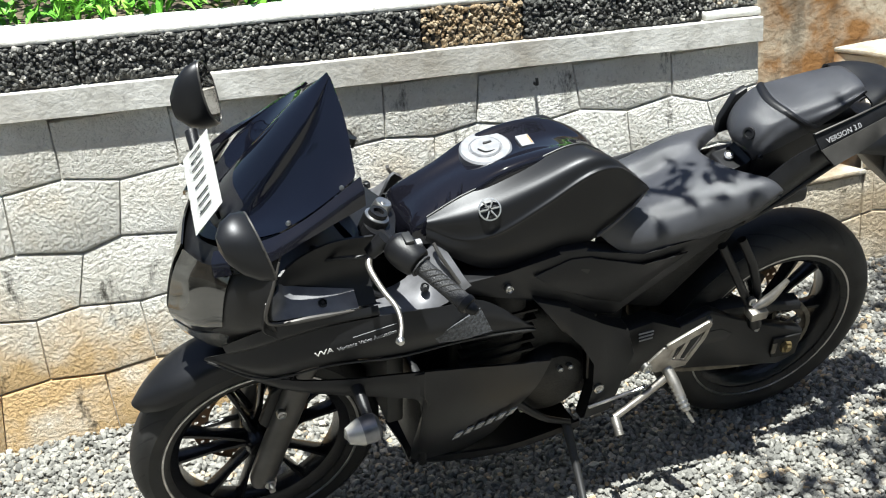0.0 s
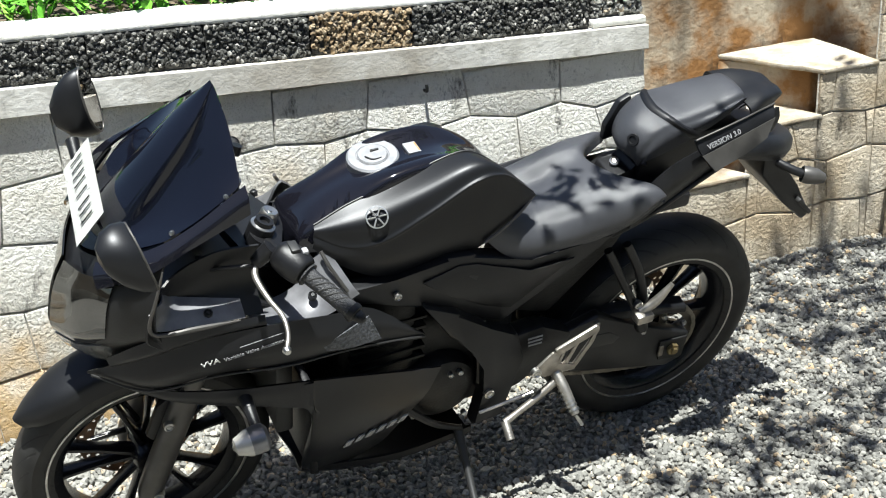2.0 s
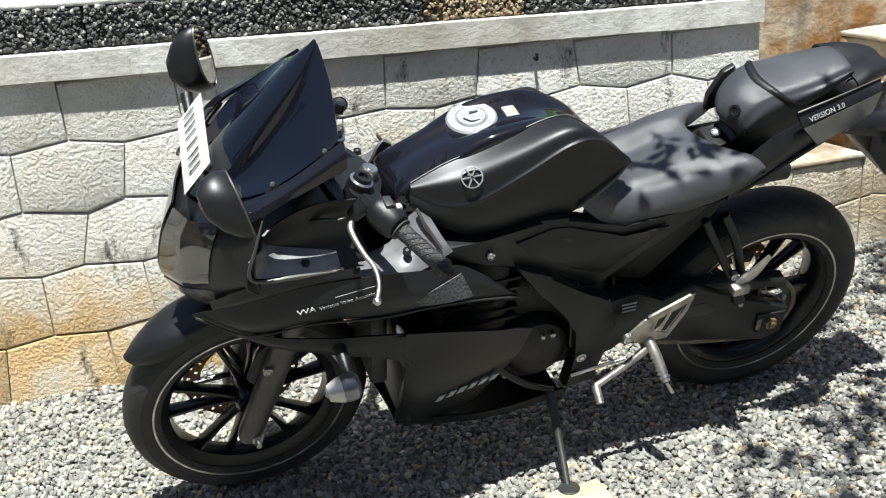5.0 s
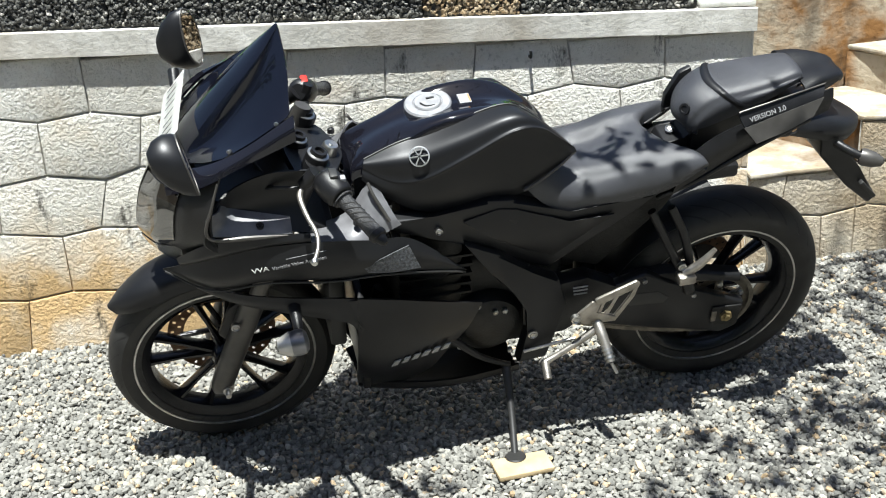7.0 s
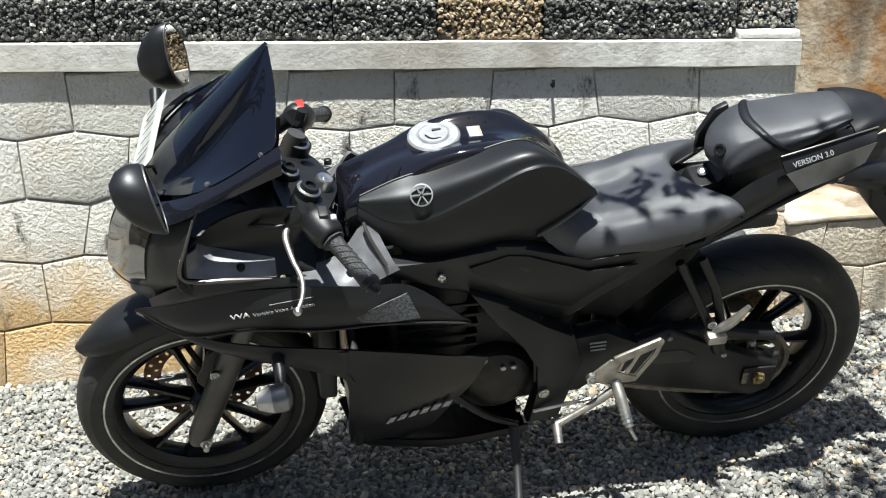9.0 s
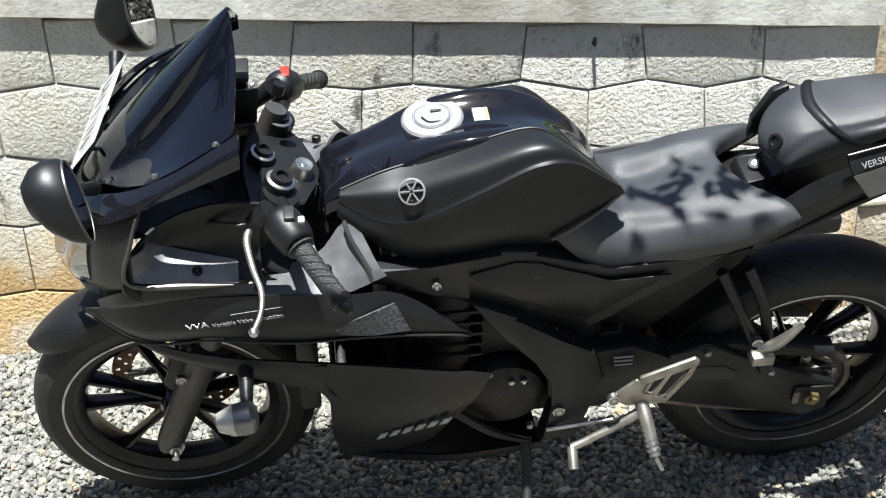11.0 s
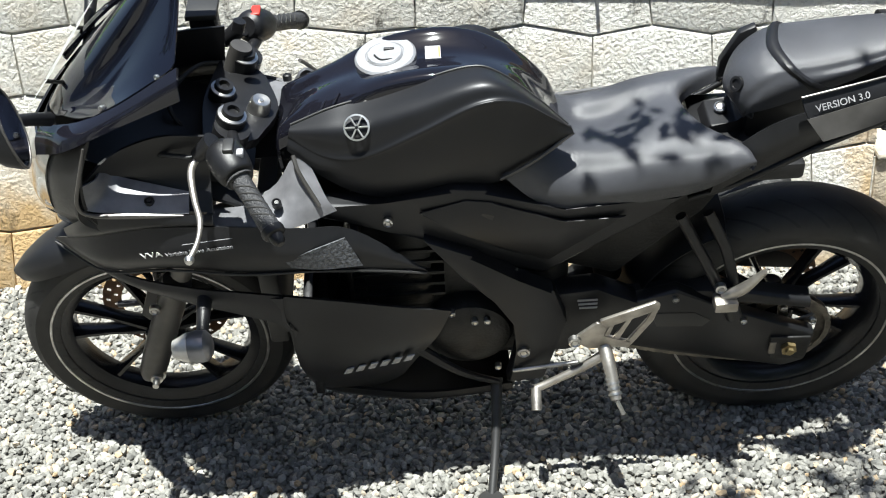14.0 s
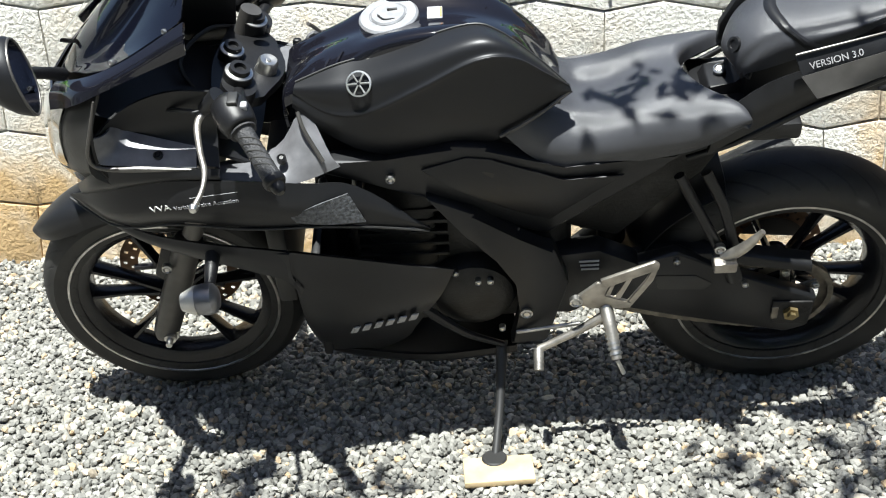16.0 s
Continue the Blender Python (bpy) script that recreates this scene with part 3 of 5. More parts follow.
def tread_mat(name, count, sweep, width):
    """Rubber with curved tread grooves round the tyre."""
    m = mat(name, (0.016, 0.0155, 0.015), 0.62, 0.0, 0.25, 14)
    nt = m.node_tree
    tc = nt.nodes.new("ShaderNodeTexCoord")
    sep = nt.nodes.new("ShaderNodeSeparateXYZ")
    nt.links.new(tc.outputs["Object"], sep.inputs[0])

    def op(kind, a, b=None):
        q = nt.nodes.new("ShaderNodeMath")
        q.operation = kind
        for i, v in enumerate((a, b)):
            if v is None:
                continue
            if isinstance(v, (int, float)):
                q.inputs[i].default_value = v
            else:
                nt.links.new(v, q.inputs[i])
        return q.outputs[0]

    ang = op("MULTIPLY", op("ARCTAN2", sep.outputs["Z"], sep.outputs["X"]), count / (2 * math.pi))
    ay = op("ABSOLUTE", sep.outputs["Y"])
    ph = op("FRACT", op("ADD", ang, op("MULTIPLY", ay, sweep)))
    line = op("LESS_THAN", op("ABSOLUTE", op("SUBTRACT", ph, 0.5)), 0.07)
    line = op("MULTIPLY", line, op("MULTIPLY", op("GREATER_THAN", ay, width * 0.1), op("LESS_THAN", ay, width * 0.46)))
    pb = nt.nodes["Principled BSDF"]
    src = pb.inputs["Base Color"].links[0].from_socket
    # Grooves tinted near black: the shade inside them is painted in.
    groove_shade = nt.nodes.new("ShaderNodeMix")
    groove_shade.data_type = "RGBA"
    groove_shade.inputs["B"].default_value = (0.004, 0.004, 0.004, 1)
    nt.links.new(src, groove_shade.inputs["A"])
    nt.links.new(line, groove_shade.inputs["Factor"])
    nt.links.new(groove_shade.outputs["Result"], pb.inputs["Base Color"])
    b = nt.nodes.new("ShaderNodeBump")
    b.invert = True
    b.inputs["Strength"].default_value = 1.0
    b.inputs["Distance"].default_value = 0.006
    nt.links.new(line, b.inputs["Height"])
    nt.links.new(b.outputs[0], nt.nodes["Principled BSDF"].inputs["Normal"])
    return m


def holed_ring(c, y, r0, r1, t, segs, rows, skip, material, parent, name):
    """A flat drilled disc: a ring of small faces with holes left out."""
    bm = bmesh.new()
    g = [[bm.verts.new((c.x + r * math.cos(a), y, c.z + r * math.sin(a))) for a in (2 * math.pi * s / segs for s in range(segs))] for r in (r0 + (r1 - r0) * i / rows for i in range(rows + 1))]
    for i in range(rows):
        for s in range(segs):
            if not skip(i, s):
                bm.faces.new((g[i][s], g[i][(s + 1) % segs], g[i + 1][(s + 1) % segs], g[i + 1][s]))
    bmesh.ops.solidify(bm, geom=bm.faces[:], thickness=t)
    return part(name, bm, material, parent)


def bolt(p, r, parent=None, axis=(0, -1, 0), material=None, name="bolt"):
    return part(name, lathe([(0, 0.006), (r * 0.45, 0.006), (r * 0.5, 0.0035), (r * 0.7, 0.007), (r, 0.005), (r, -0.006)], p, axis, 12), material or STEEL, parent or bike)


def wheel(x, y, R, width, rim_half, spokes, turn, sweep):
    c = Vector((x, y, R))
    w = part("wheel", lathe([(0.0, -0.055), (0.012, -0.055), (0.03, -0.05), (0.036, -0.03), (0.03, 0), (0.036, 0.03), (0.03, 0.05), (0.0, 0.05)], c), RIM, bike)
    h = width / 2
    prof = [(0.212, -rim_half), (0.225, -rim_half - 0.006), (0.236, -h * 0.9), (0.25, -h * 0.985), (0.262, -h)]
    prof += [(R - h * 0.72 * (1 - math.cos(a)), -h * math.sin(a) * 0.985) for a in (1.35, 1.1, 0.85, 0.6, 0.35, 0.12)]
    prof += [(r, -y) for r, y in reversed(prof)]
    ty = part("tyre", lathe(prof, (0, 0, 0), segs=96, ring=True), tread_mat("tyre_tread", 30, sweep, width), w, "black road tyre with curved grooves")
    ty.location = c
    rp = [(0.231, -rim_half - 0.004), (0.231, -rim_half + 0.004), (0.215, -rim_half + 0.01), (0.2, -rim_half * 0.5), (0.196, 0), (0.2, rim_half * 0.5), (0.215, rim_half - 0.01), (0.231, rim_half - 0.004), (0.231, rim_half + 0.004), (0.222, rim_half + 0.003), (0.19, rim_half * 0.55), (0.184, 0), (0.19, -rim_half * 0.55), (0.222, -rim_half - 0.003)]
    part("rim", lathe(rp, c, segs=96, ring=True), RIM, w)
    part("rim_edge", lathe([(0.2335, -rim_half - 0.004), (0.2325, -rim_half - 0.0075), (0.228, -rim_half - 0.0075), (0.2265, -rim_half - 0.004)], c, segs=96, ring=True), STEEL, w, "worn bright rim edge")
    for i in range(spokes):
        for s in (-1, 1):
            a = turn + 2 * math.pi * i / spokes + s * 0.22
            b = turn + 2 * math.pi * i / spokes + s * 0.16
            p0 = c + Vector((math.cos(b), 0, math.sin(b))) * 0.03
            p1 = c + Vector((math.cos(a), 0, math.sin(a))) * 0.192
            bm = bmesh.new()
            n = Vector((0, 1, 0)).cross((p1 - p0).normalized())
            vs = []
            for p, hw, hy in ((p0, 0.009, 0.02), ((p0 + p1) / 2, 0.006, 0.015), (p1, 0.0085, 0.02)):
                vs.append([bm.verts.new(p + n * du * hw + Vector((0, dy * hy, 0))) for du, dy in ((-1, -0.5), (-0.5, -1), (0.5, -1), (1, -0.5), (1, 0.5), (0.5, 1), (-0.5, 1), (-1, 0.5))])
            for q, r in zip(vs, vs[1:]):
                for k in range(8):
                    bm.faces.new((q[k], q[(k + 1) % 8], r[(k + 1) % 8], r[k]))
            part("spoke", bm, RIM, w)
    part("valve", tube([c + Vector((0.1, -0.01, -0.16)), c + Vector((0.105, -0.02, -0.13))], 0.004, 8), CHROME, w)
    return w


ROTOR = mat("browned_disc_steel", (0.2, 0.14, 0.1), 0.4, 0.9, 0.2, 30)
FRONT_Y = 0.045
FC, RC = Vector((-1.32, FRONT_Y, 0.293)), Vector((0, 0, 0.313))
front_wheel = wheel(-1.32, FRONT_Y, 0.293, 0.102, 0.042, 5, 0.42, 40)
rear_wheel = wheel(0.0, 0.0, 0.313, 0.142, 0.056, 5, 0.95, 30)
holed_ring(FC, FRONT_Y + 0.07, 0.1, 0.141, 0.005, 120, 5, lambda i, s: i in (1, 3) and (s + i) % 5 == 0, ROTOR, front_wheel, "brake_disc")
for i in range(5):
    a = 0.3 + i * 2 * math.pi / 5
    part("disc_carrier", tube([FC + Vector((0.03 * math.cos(a), 0.066, 0.03 * math.sin(a))), FC + Vector((0.108 * math.cos(a + 0.3), 0.068, 0.108 * math.sin(a + 0.3)))], 0.008, 8), RIM, front_wheel)
holed_ring(RC, 0.075, 0.075, 0.11, 0.005, 100, 5, lambda i, s: i in (1, 3) and (s + i) % 5 == 0, ROTOR, rear_wheel, "brake_disc")

# chain drive
SPR = mat("worn_sprocket_steel", (0.22, 0.2, 0.17), 0.45, 0.85, 0.2, 40)
bm = bmesh.new()
seg = 92
r_out = [0.098 if s % 2 else 0.091 for s in range(seg)]
gi = [[bm.verts.new((RC.x + rr * math.cos(a), -0.078, RC.z + rr * math.sin(a))) for rr, a in ((rr_ if isinstance(rr_, float) else rr_[s], 2 * math.pi * s / seg) for s in range(seg))] for rr_ in (0.072, 0.085, r_out)]
for a, b in zip(gi, gi[1:]):
    for s in range(seg):
        bm.faces.new((a[s], a[(s + 1) % seg], b[(s + 1) % seg], b[s]))
bmesh.ops.solidify(bm, geom=bm.faces[:], thickness=0.006)
sprocket = part("sprocket", bm, SPR, rear_wheel, "worn grey steel chain sprocket")
for i in range(5):
    a = 0.4 + i * 2 * math.pi / 5
    part("arm", prism([(RC.x + r * math.cos(a + d), RC.z + r * math.sin(a + d)) for r, d in ((0.03, -0.35), (0.075, -0.14), (0.075, 0.14), (0.03, 0.35))], -0.081, -0.074, 0.001), SPR, sprocket)
    bolt((RC.x + 0.066 * math.cos(a), -0.083, RC.z + 0.066 * math.sin(a)), 0.008, sprocket)
path = []
fs_c, fr = Vector((-0.42, -0.08, 0.36)), 0.035
for i in range(30):
    t = i / 29
    path.append(Vector((fs_c.x + (RC.x - 0.02 - fs_c.x) * t, -0.078, (fs_c.z - fr) + (RC.z - 0.095 - fs_c.z + fr) * t - 0.012 * math.sin(math.pi * t))))
for i in range(1, 20):
    a = -math.pi / 2 + math.pi * i / 20
    path.append(RC + Vector((0.095 * math.cos(a), -0.078, 0.095 * math.sin(a))))
for i in range(30):
    t = i / 29
    path.append(Vector((RC.x - 0.02 + (fs_c.x - RC.x) * t, -0.078, RC.z + 0.095 + (fs_c.z + fr - RC.z - 0.095) * t)))
bm = bmesh.new()
for i, (a, b) in enumerate(zip(path, path[1:])):
    d = (b - a).normalized()
    n = Vector((0, 1, 0)).cross(d)
    for dy in (-0.008, 0.006):
        o = Vector((0, dy, 0))
        e = 0.006 if i % 2 else 0.0048
        vs = [bm.verts.new(q + n * e * sgn + o + Vector((0, yy, 0))) for yy in (0, 0.002) for q, sgn in ((a - d * 0.003, -1), (b + d * 0.003, -1), (b + d * 0.003, 1), (a - d * 0.003, 1))]
        for q in ((0, 1, 2, 3), (7, 6, 5, 4), (0, 4, 5, 1), (1, 5, 6, 2), (2, 6, 7, 3), (3, 7, 4, 0)):
            bm.faces.new([vs[k] for k in q])
part("chain", bm, SPR, bike, "greasy steel drive chain", smooth=False)

# ---- tank ----
top_c = [(-1.0, 0.84), (-0.985, 0.90), (-0.945, 0.938), (-0.88, 0.972), (-0.80, 0.998), (-0.70, 1.013), (-0.62, 1.008), (-0.55, 0.975), (-0.50, 0.915), (-0.47, 0.86)]
top_e = [(-0.985, 0.86), (-0.985, 0.905), (-0.95, 0.925), (-0.885, 0.953), (-0.80, 1.002), (-0.70, 1.021), (-0.62, 1.009), (-0.55, 0.966), (-0.495, 0.905), (-0.475, 0.87)]
cols = [[(x, 0, z), (x, -0.035, z + 0.003), (xe, -0.062, (z + 2 * ze) / 3 + 0.005), (xe, -0.078, ze - 0.004), (xe, -0.085, ze - 0.03)] for (x, z), (xe, ze) in zip(top_c, top_e)]
tank = part("fuel_tank", whole(cols, 4, 0.006, 0.62), GLOSS, bike, "gloss black tank top")
cover_cols = [
    [(-0.956, -0.07, 0.923), (-0.962, -0.085, 0.908), (-0.966, -0.09, 0.882)],
    [(-0.889, -0.062, 0.947), (-0.898, -0.115, 0.884), (-0.923, -0.108, 0.844)],
    [(-0.835, -0.058, 0.961), (-0.828, -0.135, 0.894), (-0.838, -0.12, 0.793)],
    [(-0.742, -0.056, 0.988), (-0.731, -0.142, 0.944), (-0.741, -0.124, 0.785)],
    [(-0.638, -0.056, 1.017), (-0.628, -0.14, 0.997), (-0.642, -0.124, 0.802)],
    [(-0.585, -0.06, 1.003), (-0.561, -0.132, 0.993), (-0.586, -0.122, 0.811)],
    [(-0.516, -0.068, 0.945), (-0.505, -0.115, 0.946), (-0.509, -0.112, 0.857)],
    [(-0.466, -0.08, 0.897), (-0.46, -0.095, 0.899), (-0.455, -0.096, 0.888)],
]


def folded(col):
    """Sharpens the fold at a column's middle point and rounds the faces either side of it."""
    a, c, z = [Vector(p) for p in col]
    return [tuple(p) for p in (a, a.lerp(c, 0.5) + Vector((0, -0.17, 0.17)) * min(0.085, (c - a).length), c.lerp(a, 0.12) + Vector((0, -0.002, 0.002)), c, c.lerp(z, 0.1), c.lerp(z, 0.5) + Vector((0, -0.005, 0)), z)]


def far_cover(p):
    """The right-hand cover: narrower, and dropped where the tank falls to the seat."""
    x, y, z = far_side(p, 0.62)
    return (x, y, z - 0.022 - max(0, x + 0.68) * 0.28)


seam_line = [c[0] for c in cover_cols]
cover_cols = [folded(c) for c in cover_cols]
EMBLEM = mat("emblem_silver", (0.6, 0.6, 0.58), 0.3, 0.8, 0.1, 40)
for f in (1, -1):
    cov = part("tank_cover", skin(cover_cols if f > 0 else [[far_cover(p) for p in c] for c in cover_cols], 5, 0.006), MATTE, bike, "matte black tank side cover")
    part("tank_seam", tube([tuple(Vector(p if f > 0 else far_cover(p)) + Vector((0, 0, 0.001))) for p in seam_line], 0.0022, 8), BLACKPRINT, cov, "dark seam along the cover")
    p = Vector((-0.836, -0.1115, 0.9425) if f > 0 else far_cover((-0.836, -0.1115, 0.9425)))
    ax = Vector((-0.2, -0.72 * f, 0.62)).normalized()
    part("emblem", lathe([(0.0235, 0.0), (0.0235, 0.004), (0.0205, 0.0045), (0.0205, 0.0)], p, ax, 32, True), EMBLEM, cov, "round silver emblem ring")
    u = ax.cross(Vector((0, 0, 1))).normalized()
    w_ = ax.cross(u)
    for i in range(6):
        a = i * math.pi / 3 + 0.2
        part("emblem_bar", tube([p + ax * 0.003 + (u * math.cos(a) + w_ * math.sin(a)) * q for q in (0.003, 0.021)], 0.0017, 6), EMBLEM, cov)
part("tank_edge", tube([adj(q) for q in ((-0.59, -0.134, 0.824), (-0.545, -0.13, 0.848), (-0.5, -0.122, 0.876), (-0.462, -0.108, 0.9))], 0.0035, 8), GREYFORK, bike)

# filler cap, sticker, louvres
CAPSILVER = mat("satin_silver_cap", (0.38, 0.38, 0.39), 0.45, 0.6, 0.08, 60)
cap_c, cap_n = Vector((-0.783, 0.04, 0.975)), Vector((-0.1, -0.02, 1)).normalized()
cap = part("fuel_cap", lathe([(0, 0.008), (0.034, 0.008), (0.036, 0.01), (0.052, 0.01), (0.056, 0.006), (0.057, -0.012)], cap_c, cap_n, 48), CAPSILVER, bike, "round satin silver fuel cap")
part("cap_centre", lathe([(0, 0.0125), (0.03, 0.0125), (0.033, 0.009)], cap_c, cap_n, 40), CAPSILVER, cap)
part("cap_mark", tube([cap_c + Vector((-0.02, -0.005, 0.0125)), cap_c + Vector((-0.008, -0.02, 0.0125)), cap_c + Vector((0.012, -0.02, 0.0125))], 0.0018, 6), BLACKPRINT, cap)
part("key_slot", box(cap_c.x - 0.003, cap_c.x + 0.016, cap_c.y + 0.006, cap_c.y + 0.011, cap_c.z + 0.011, cap_c.z + 0.0165, 0.001), BLACKPRINT, cap)
stick = part("sticker", box(-0.712, -0.684, 0.012, 0.05, 0.982, 0.9895, 0.0004), GREYPRINT, bike, "small white and orange warning sticker")
for i in range(5):
    part("print_bar", box(-0.708 + i * 0.005, -0.7055 + i * 0.005, 0.016, 0.046, 0.9893, 0.9902, 0), mat("orange_print", (0.5, 0.2, 0.05), 0.5, 0, 0.05, 30) if i == 4 else GREYPRINT, stick)
for i in range(4):
    x = -0.952 + i * 0.025
    zt = 0.908 + i * 0.014
    part("louvre", tube([(x - 0.008, -0.06, zt - 0.012), (x, -0.05, zt + 0.001), (x + 0.01, -0.034, zt + 0.01)], [0.002, 0.0048, 0.002], 8), GLOSS, tank)

# ---- seats and tail ----
seat = [
    [(-0.47, 0, 0.852), (-0.48, -0.05, 0.86), (-0.505, -0.09, 0.862), (-0.55, -0.12, 0.85), (-0.588, -0.13, 0.83)],
    [(-0.43, 0, 0.836), (-0.435, -0.05, 0.841), (-0.45, -0.098, 0.836), (-0.485, -0.132, 0.80), (-0.525, -0.137, 0.768)],
    [(-0.375, 0, 0.842), (-0.38, -0.06, 0.847), (-0.385, -0.115, 0.835), (-0.41, -0.142, 0.79), (-0.445, -0.14, 0.745)],
    [(-0.31, 0, 0.868), (-0.31, -0.07, 0.869), (-0.31, -0.13, 0.848), (-0.315, -0.152, 0.80), (-0.325, -0.146, 0.76)],
    [(-0.265, 0, 0.882), (-0.25, -0.07, 0.88), (-0.235, -0.135, 0.857), (-0.232, -0.157, 0.815), (-0.225, -0.149, 0.784)],
    [(-0.245, 0, 0.876), (-0.222, -0.065, 0.872), (-0.168, -0.122, 0.867), (-0.148, -0.147, 0.845), (-0.142, -0.143, 0.828)],
    [(-0.242, 0, 0.845), (-0.218, -0.06, 0.842), (-0.15, -0.11, 0.845), (-0.136, -0.135, 0.835), (-0.138, -0.138, 0.82)],
]
part("rider_seat", whole(seat, 5, 0.012, 0.62), VINYL, bike, "black vinyl rider seat")
PMID = 0.034


def seat_column(x, top, low, half, back):
    """One cross-section of the pillion seat: flat top, rounded shoulders, short sides."""
    return [(x + back * u * u, PMID - u * half, z) for u, z in ((-1, low), (-1, low + 0.5 * (top - low)), (-0.9, top - 0.011), (-0.72, top - 0.002), (0, top), (0.68, top - 0.004), (0.88, top - 0.016), (1, low + 0.5 * (top - low)), (1, low))]


pillion = [seat_column(*c) for c in ((-0.15, 0.852, 0.845, 0.056, 0.02), (-0.166, 0.872, 0.855, 0.066, 0.03), (-0.16, 0.905, 0.866, 0.074, 0.032), (-0.135, 0.936, 0.876, 0.079, 0.03), (-0.088, 0.959, 0.89, 0.081, 0.02), (-0.02, 0.966, 0.91, 0.081, 0.006), (0.06, 0.976, 0.938, 0.074, 0.004), (0.13, 0.984, 0.962, 0.06, -0.004), (0.15, 0.972, 0.962, 0.052, -0.006))]
pseat = part("pillion_seat", skin(pillion, 5, 0.012), VINYL, bike, "black vinyl pillion seat")
surf = grid_points(pillion, 10)
surf = [list(c) for c in surf]
bm = bmesh.new()
nj = len(surf[0])
strips = []
for j in range(nj):
    s_ = abs(j - (nj - 1) / 2) / ((nj - 1) / 2)
    row = []
    for w in (0, 1, 2, 3):
        fi = 38.5 + 11 * s_ * s_ + w * 1.25
        i0 = int(fi)
        p = surf[i0][j].lerp(surf[i0 + 1][j], fi - i0)
        du = surf[i0 + 1][j] - surf[i0][j]
        dv = surf[i0][min(j + 1, nj - 1)] - surf[i0][max(j - 1, 0)]
        n_ = du.cross(dv).normalized()
        n_ = n_ if n_.dot(p - Vector((0, mid(0.9), 0.85))) > 0 else -n_
        row.append(bm.verts.new(p + n_ * (0.0055 if w in (1, 2) else 0.001)))
    strips.append(row)
for a, b_ in zip(strips, strips[1:]):
    for w in range(3):
        bm.faces.new((a[w], a[w + 1], b_[w + 1], b_[w]))
part("seat_strap", bm, PLASTIC, pseat, "black grab strap over the seat")
# Added box that keeps direct sun off the top of the rear tyre.
part("tyre_sun_block", box(-0.22, -0.03, PMID - 0.14, PMID + 0.085, 0.755, 0.795, 0.01), PLASTIC, bike)
part("seat_base", box(-0.13, 0.15, PMID - 0.055, PMID + 0.055, 0.79, 0.9, 0.012), PLASTIC, bike)
bolt((-0.165, 0.034, 0.823), 0.012, axis=(-0.2, -0.3, 1))
part("seat_bracket", prism([(-0.205, 0.785), (-0.19, 0.815), (-0.14, 0.817), (-0.105, 0.862), (-0.1, 0.79)], -0.005, 0.07, 0.004), PLASTIC, bike)
part("seat_horn", prism([(-0.16, 0.84), (-0.16, 0.88), (-0.13, 0.942), (-0.1, 0.956), (-0.085, 0.9), (-0.1, 0.85)], 0.1, 0.118, 0.004), PLASTIC, bike, "black upright bracket at the seat's front corner")
part("seat_lock", lathe([(0, 0.004), (0.008, 0.004), (0.009, 0.007), (0.014, 0.007), (0.015, -0.005)], (-0.149, -0.002, 0.905), (-0.78, -0.4, 0.4), 24), PLASTIC, bike)
tailc = [
    [(0.13, 0, 0.99), (0.13, -0.05, 0.985), (0.13, -0.078, 0.97), (0.125, -0.08, 0.94)],
    [(0.18, 0, 0.998), (0.18, -0.045, 0.994), (0.185, -0.062, 0.98), (0.185, -0.062, 0.95)],
    [(0.245, 0, 0.995), (0.248, -0.025, 0.99), (0.25, -0.04, 0.978), (0.245, -0.04, 0.965)],
    [(0.262, 0, 0.97), (0.262, -0.02, 0.968), (0.26, -0.03, 0.962), (0.255, -0.03, 0.955)],
]
part("tail_cowl", whole(tailc, 4, 0.006), PLASTIC, bike, "pointed black tail cowl")
part("tail_lamp", box(0.19, 0.245, 0.0, 0.065, 0.915, 0.945, 0.008), mat("red_lens", (0.25, 0.01, 0.01), 0.15, 0, 0.1, 20, coat=1.0), bike, "dark red tail lamp")


def lettering(words, size, origin, right, up, material, parent, name="lettering", depth=0.0006):
    """Raised flat letters laid on a panel."""
    cu = bpy.data.curves.new(name, "FONT")
    cu.body = words
    cu.size = size
    cu.extrude = depth
    tmp = new(name, cu)
    me = bpy.data.meshes.new_from_object(tmp.evaluated_get(bpy.context.evaluated_depsgraph_get()))
    bpy.data.objects.remove(tmp)
    r_, u_ = Vector(right).normalized(), Vector(up).normalized()
    n_ = r_.cross(u_).normalized()
    u_ = n_.cross(r_)
    me.transform(Matrix((r_, u_, n_)).transposed().to_4x4())
    me.materials.append(material)
    ob = new(name, me)
    ob.location = origin
    ob.parent = parent
    return ob


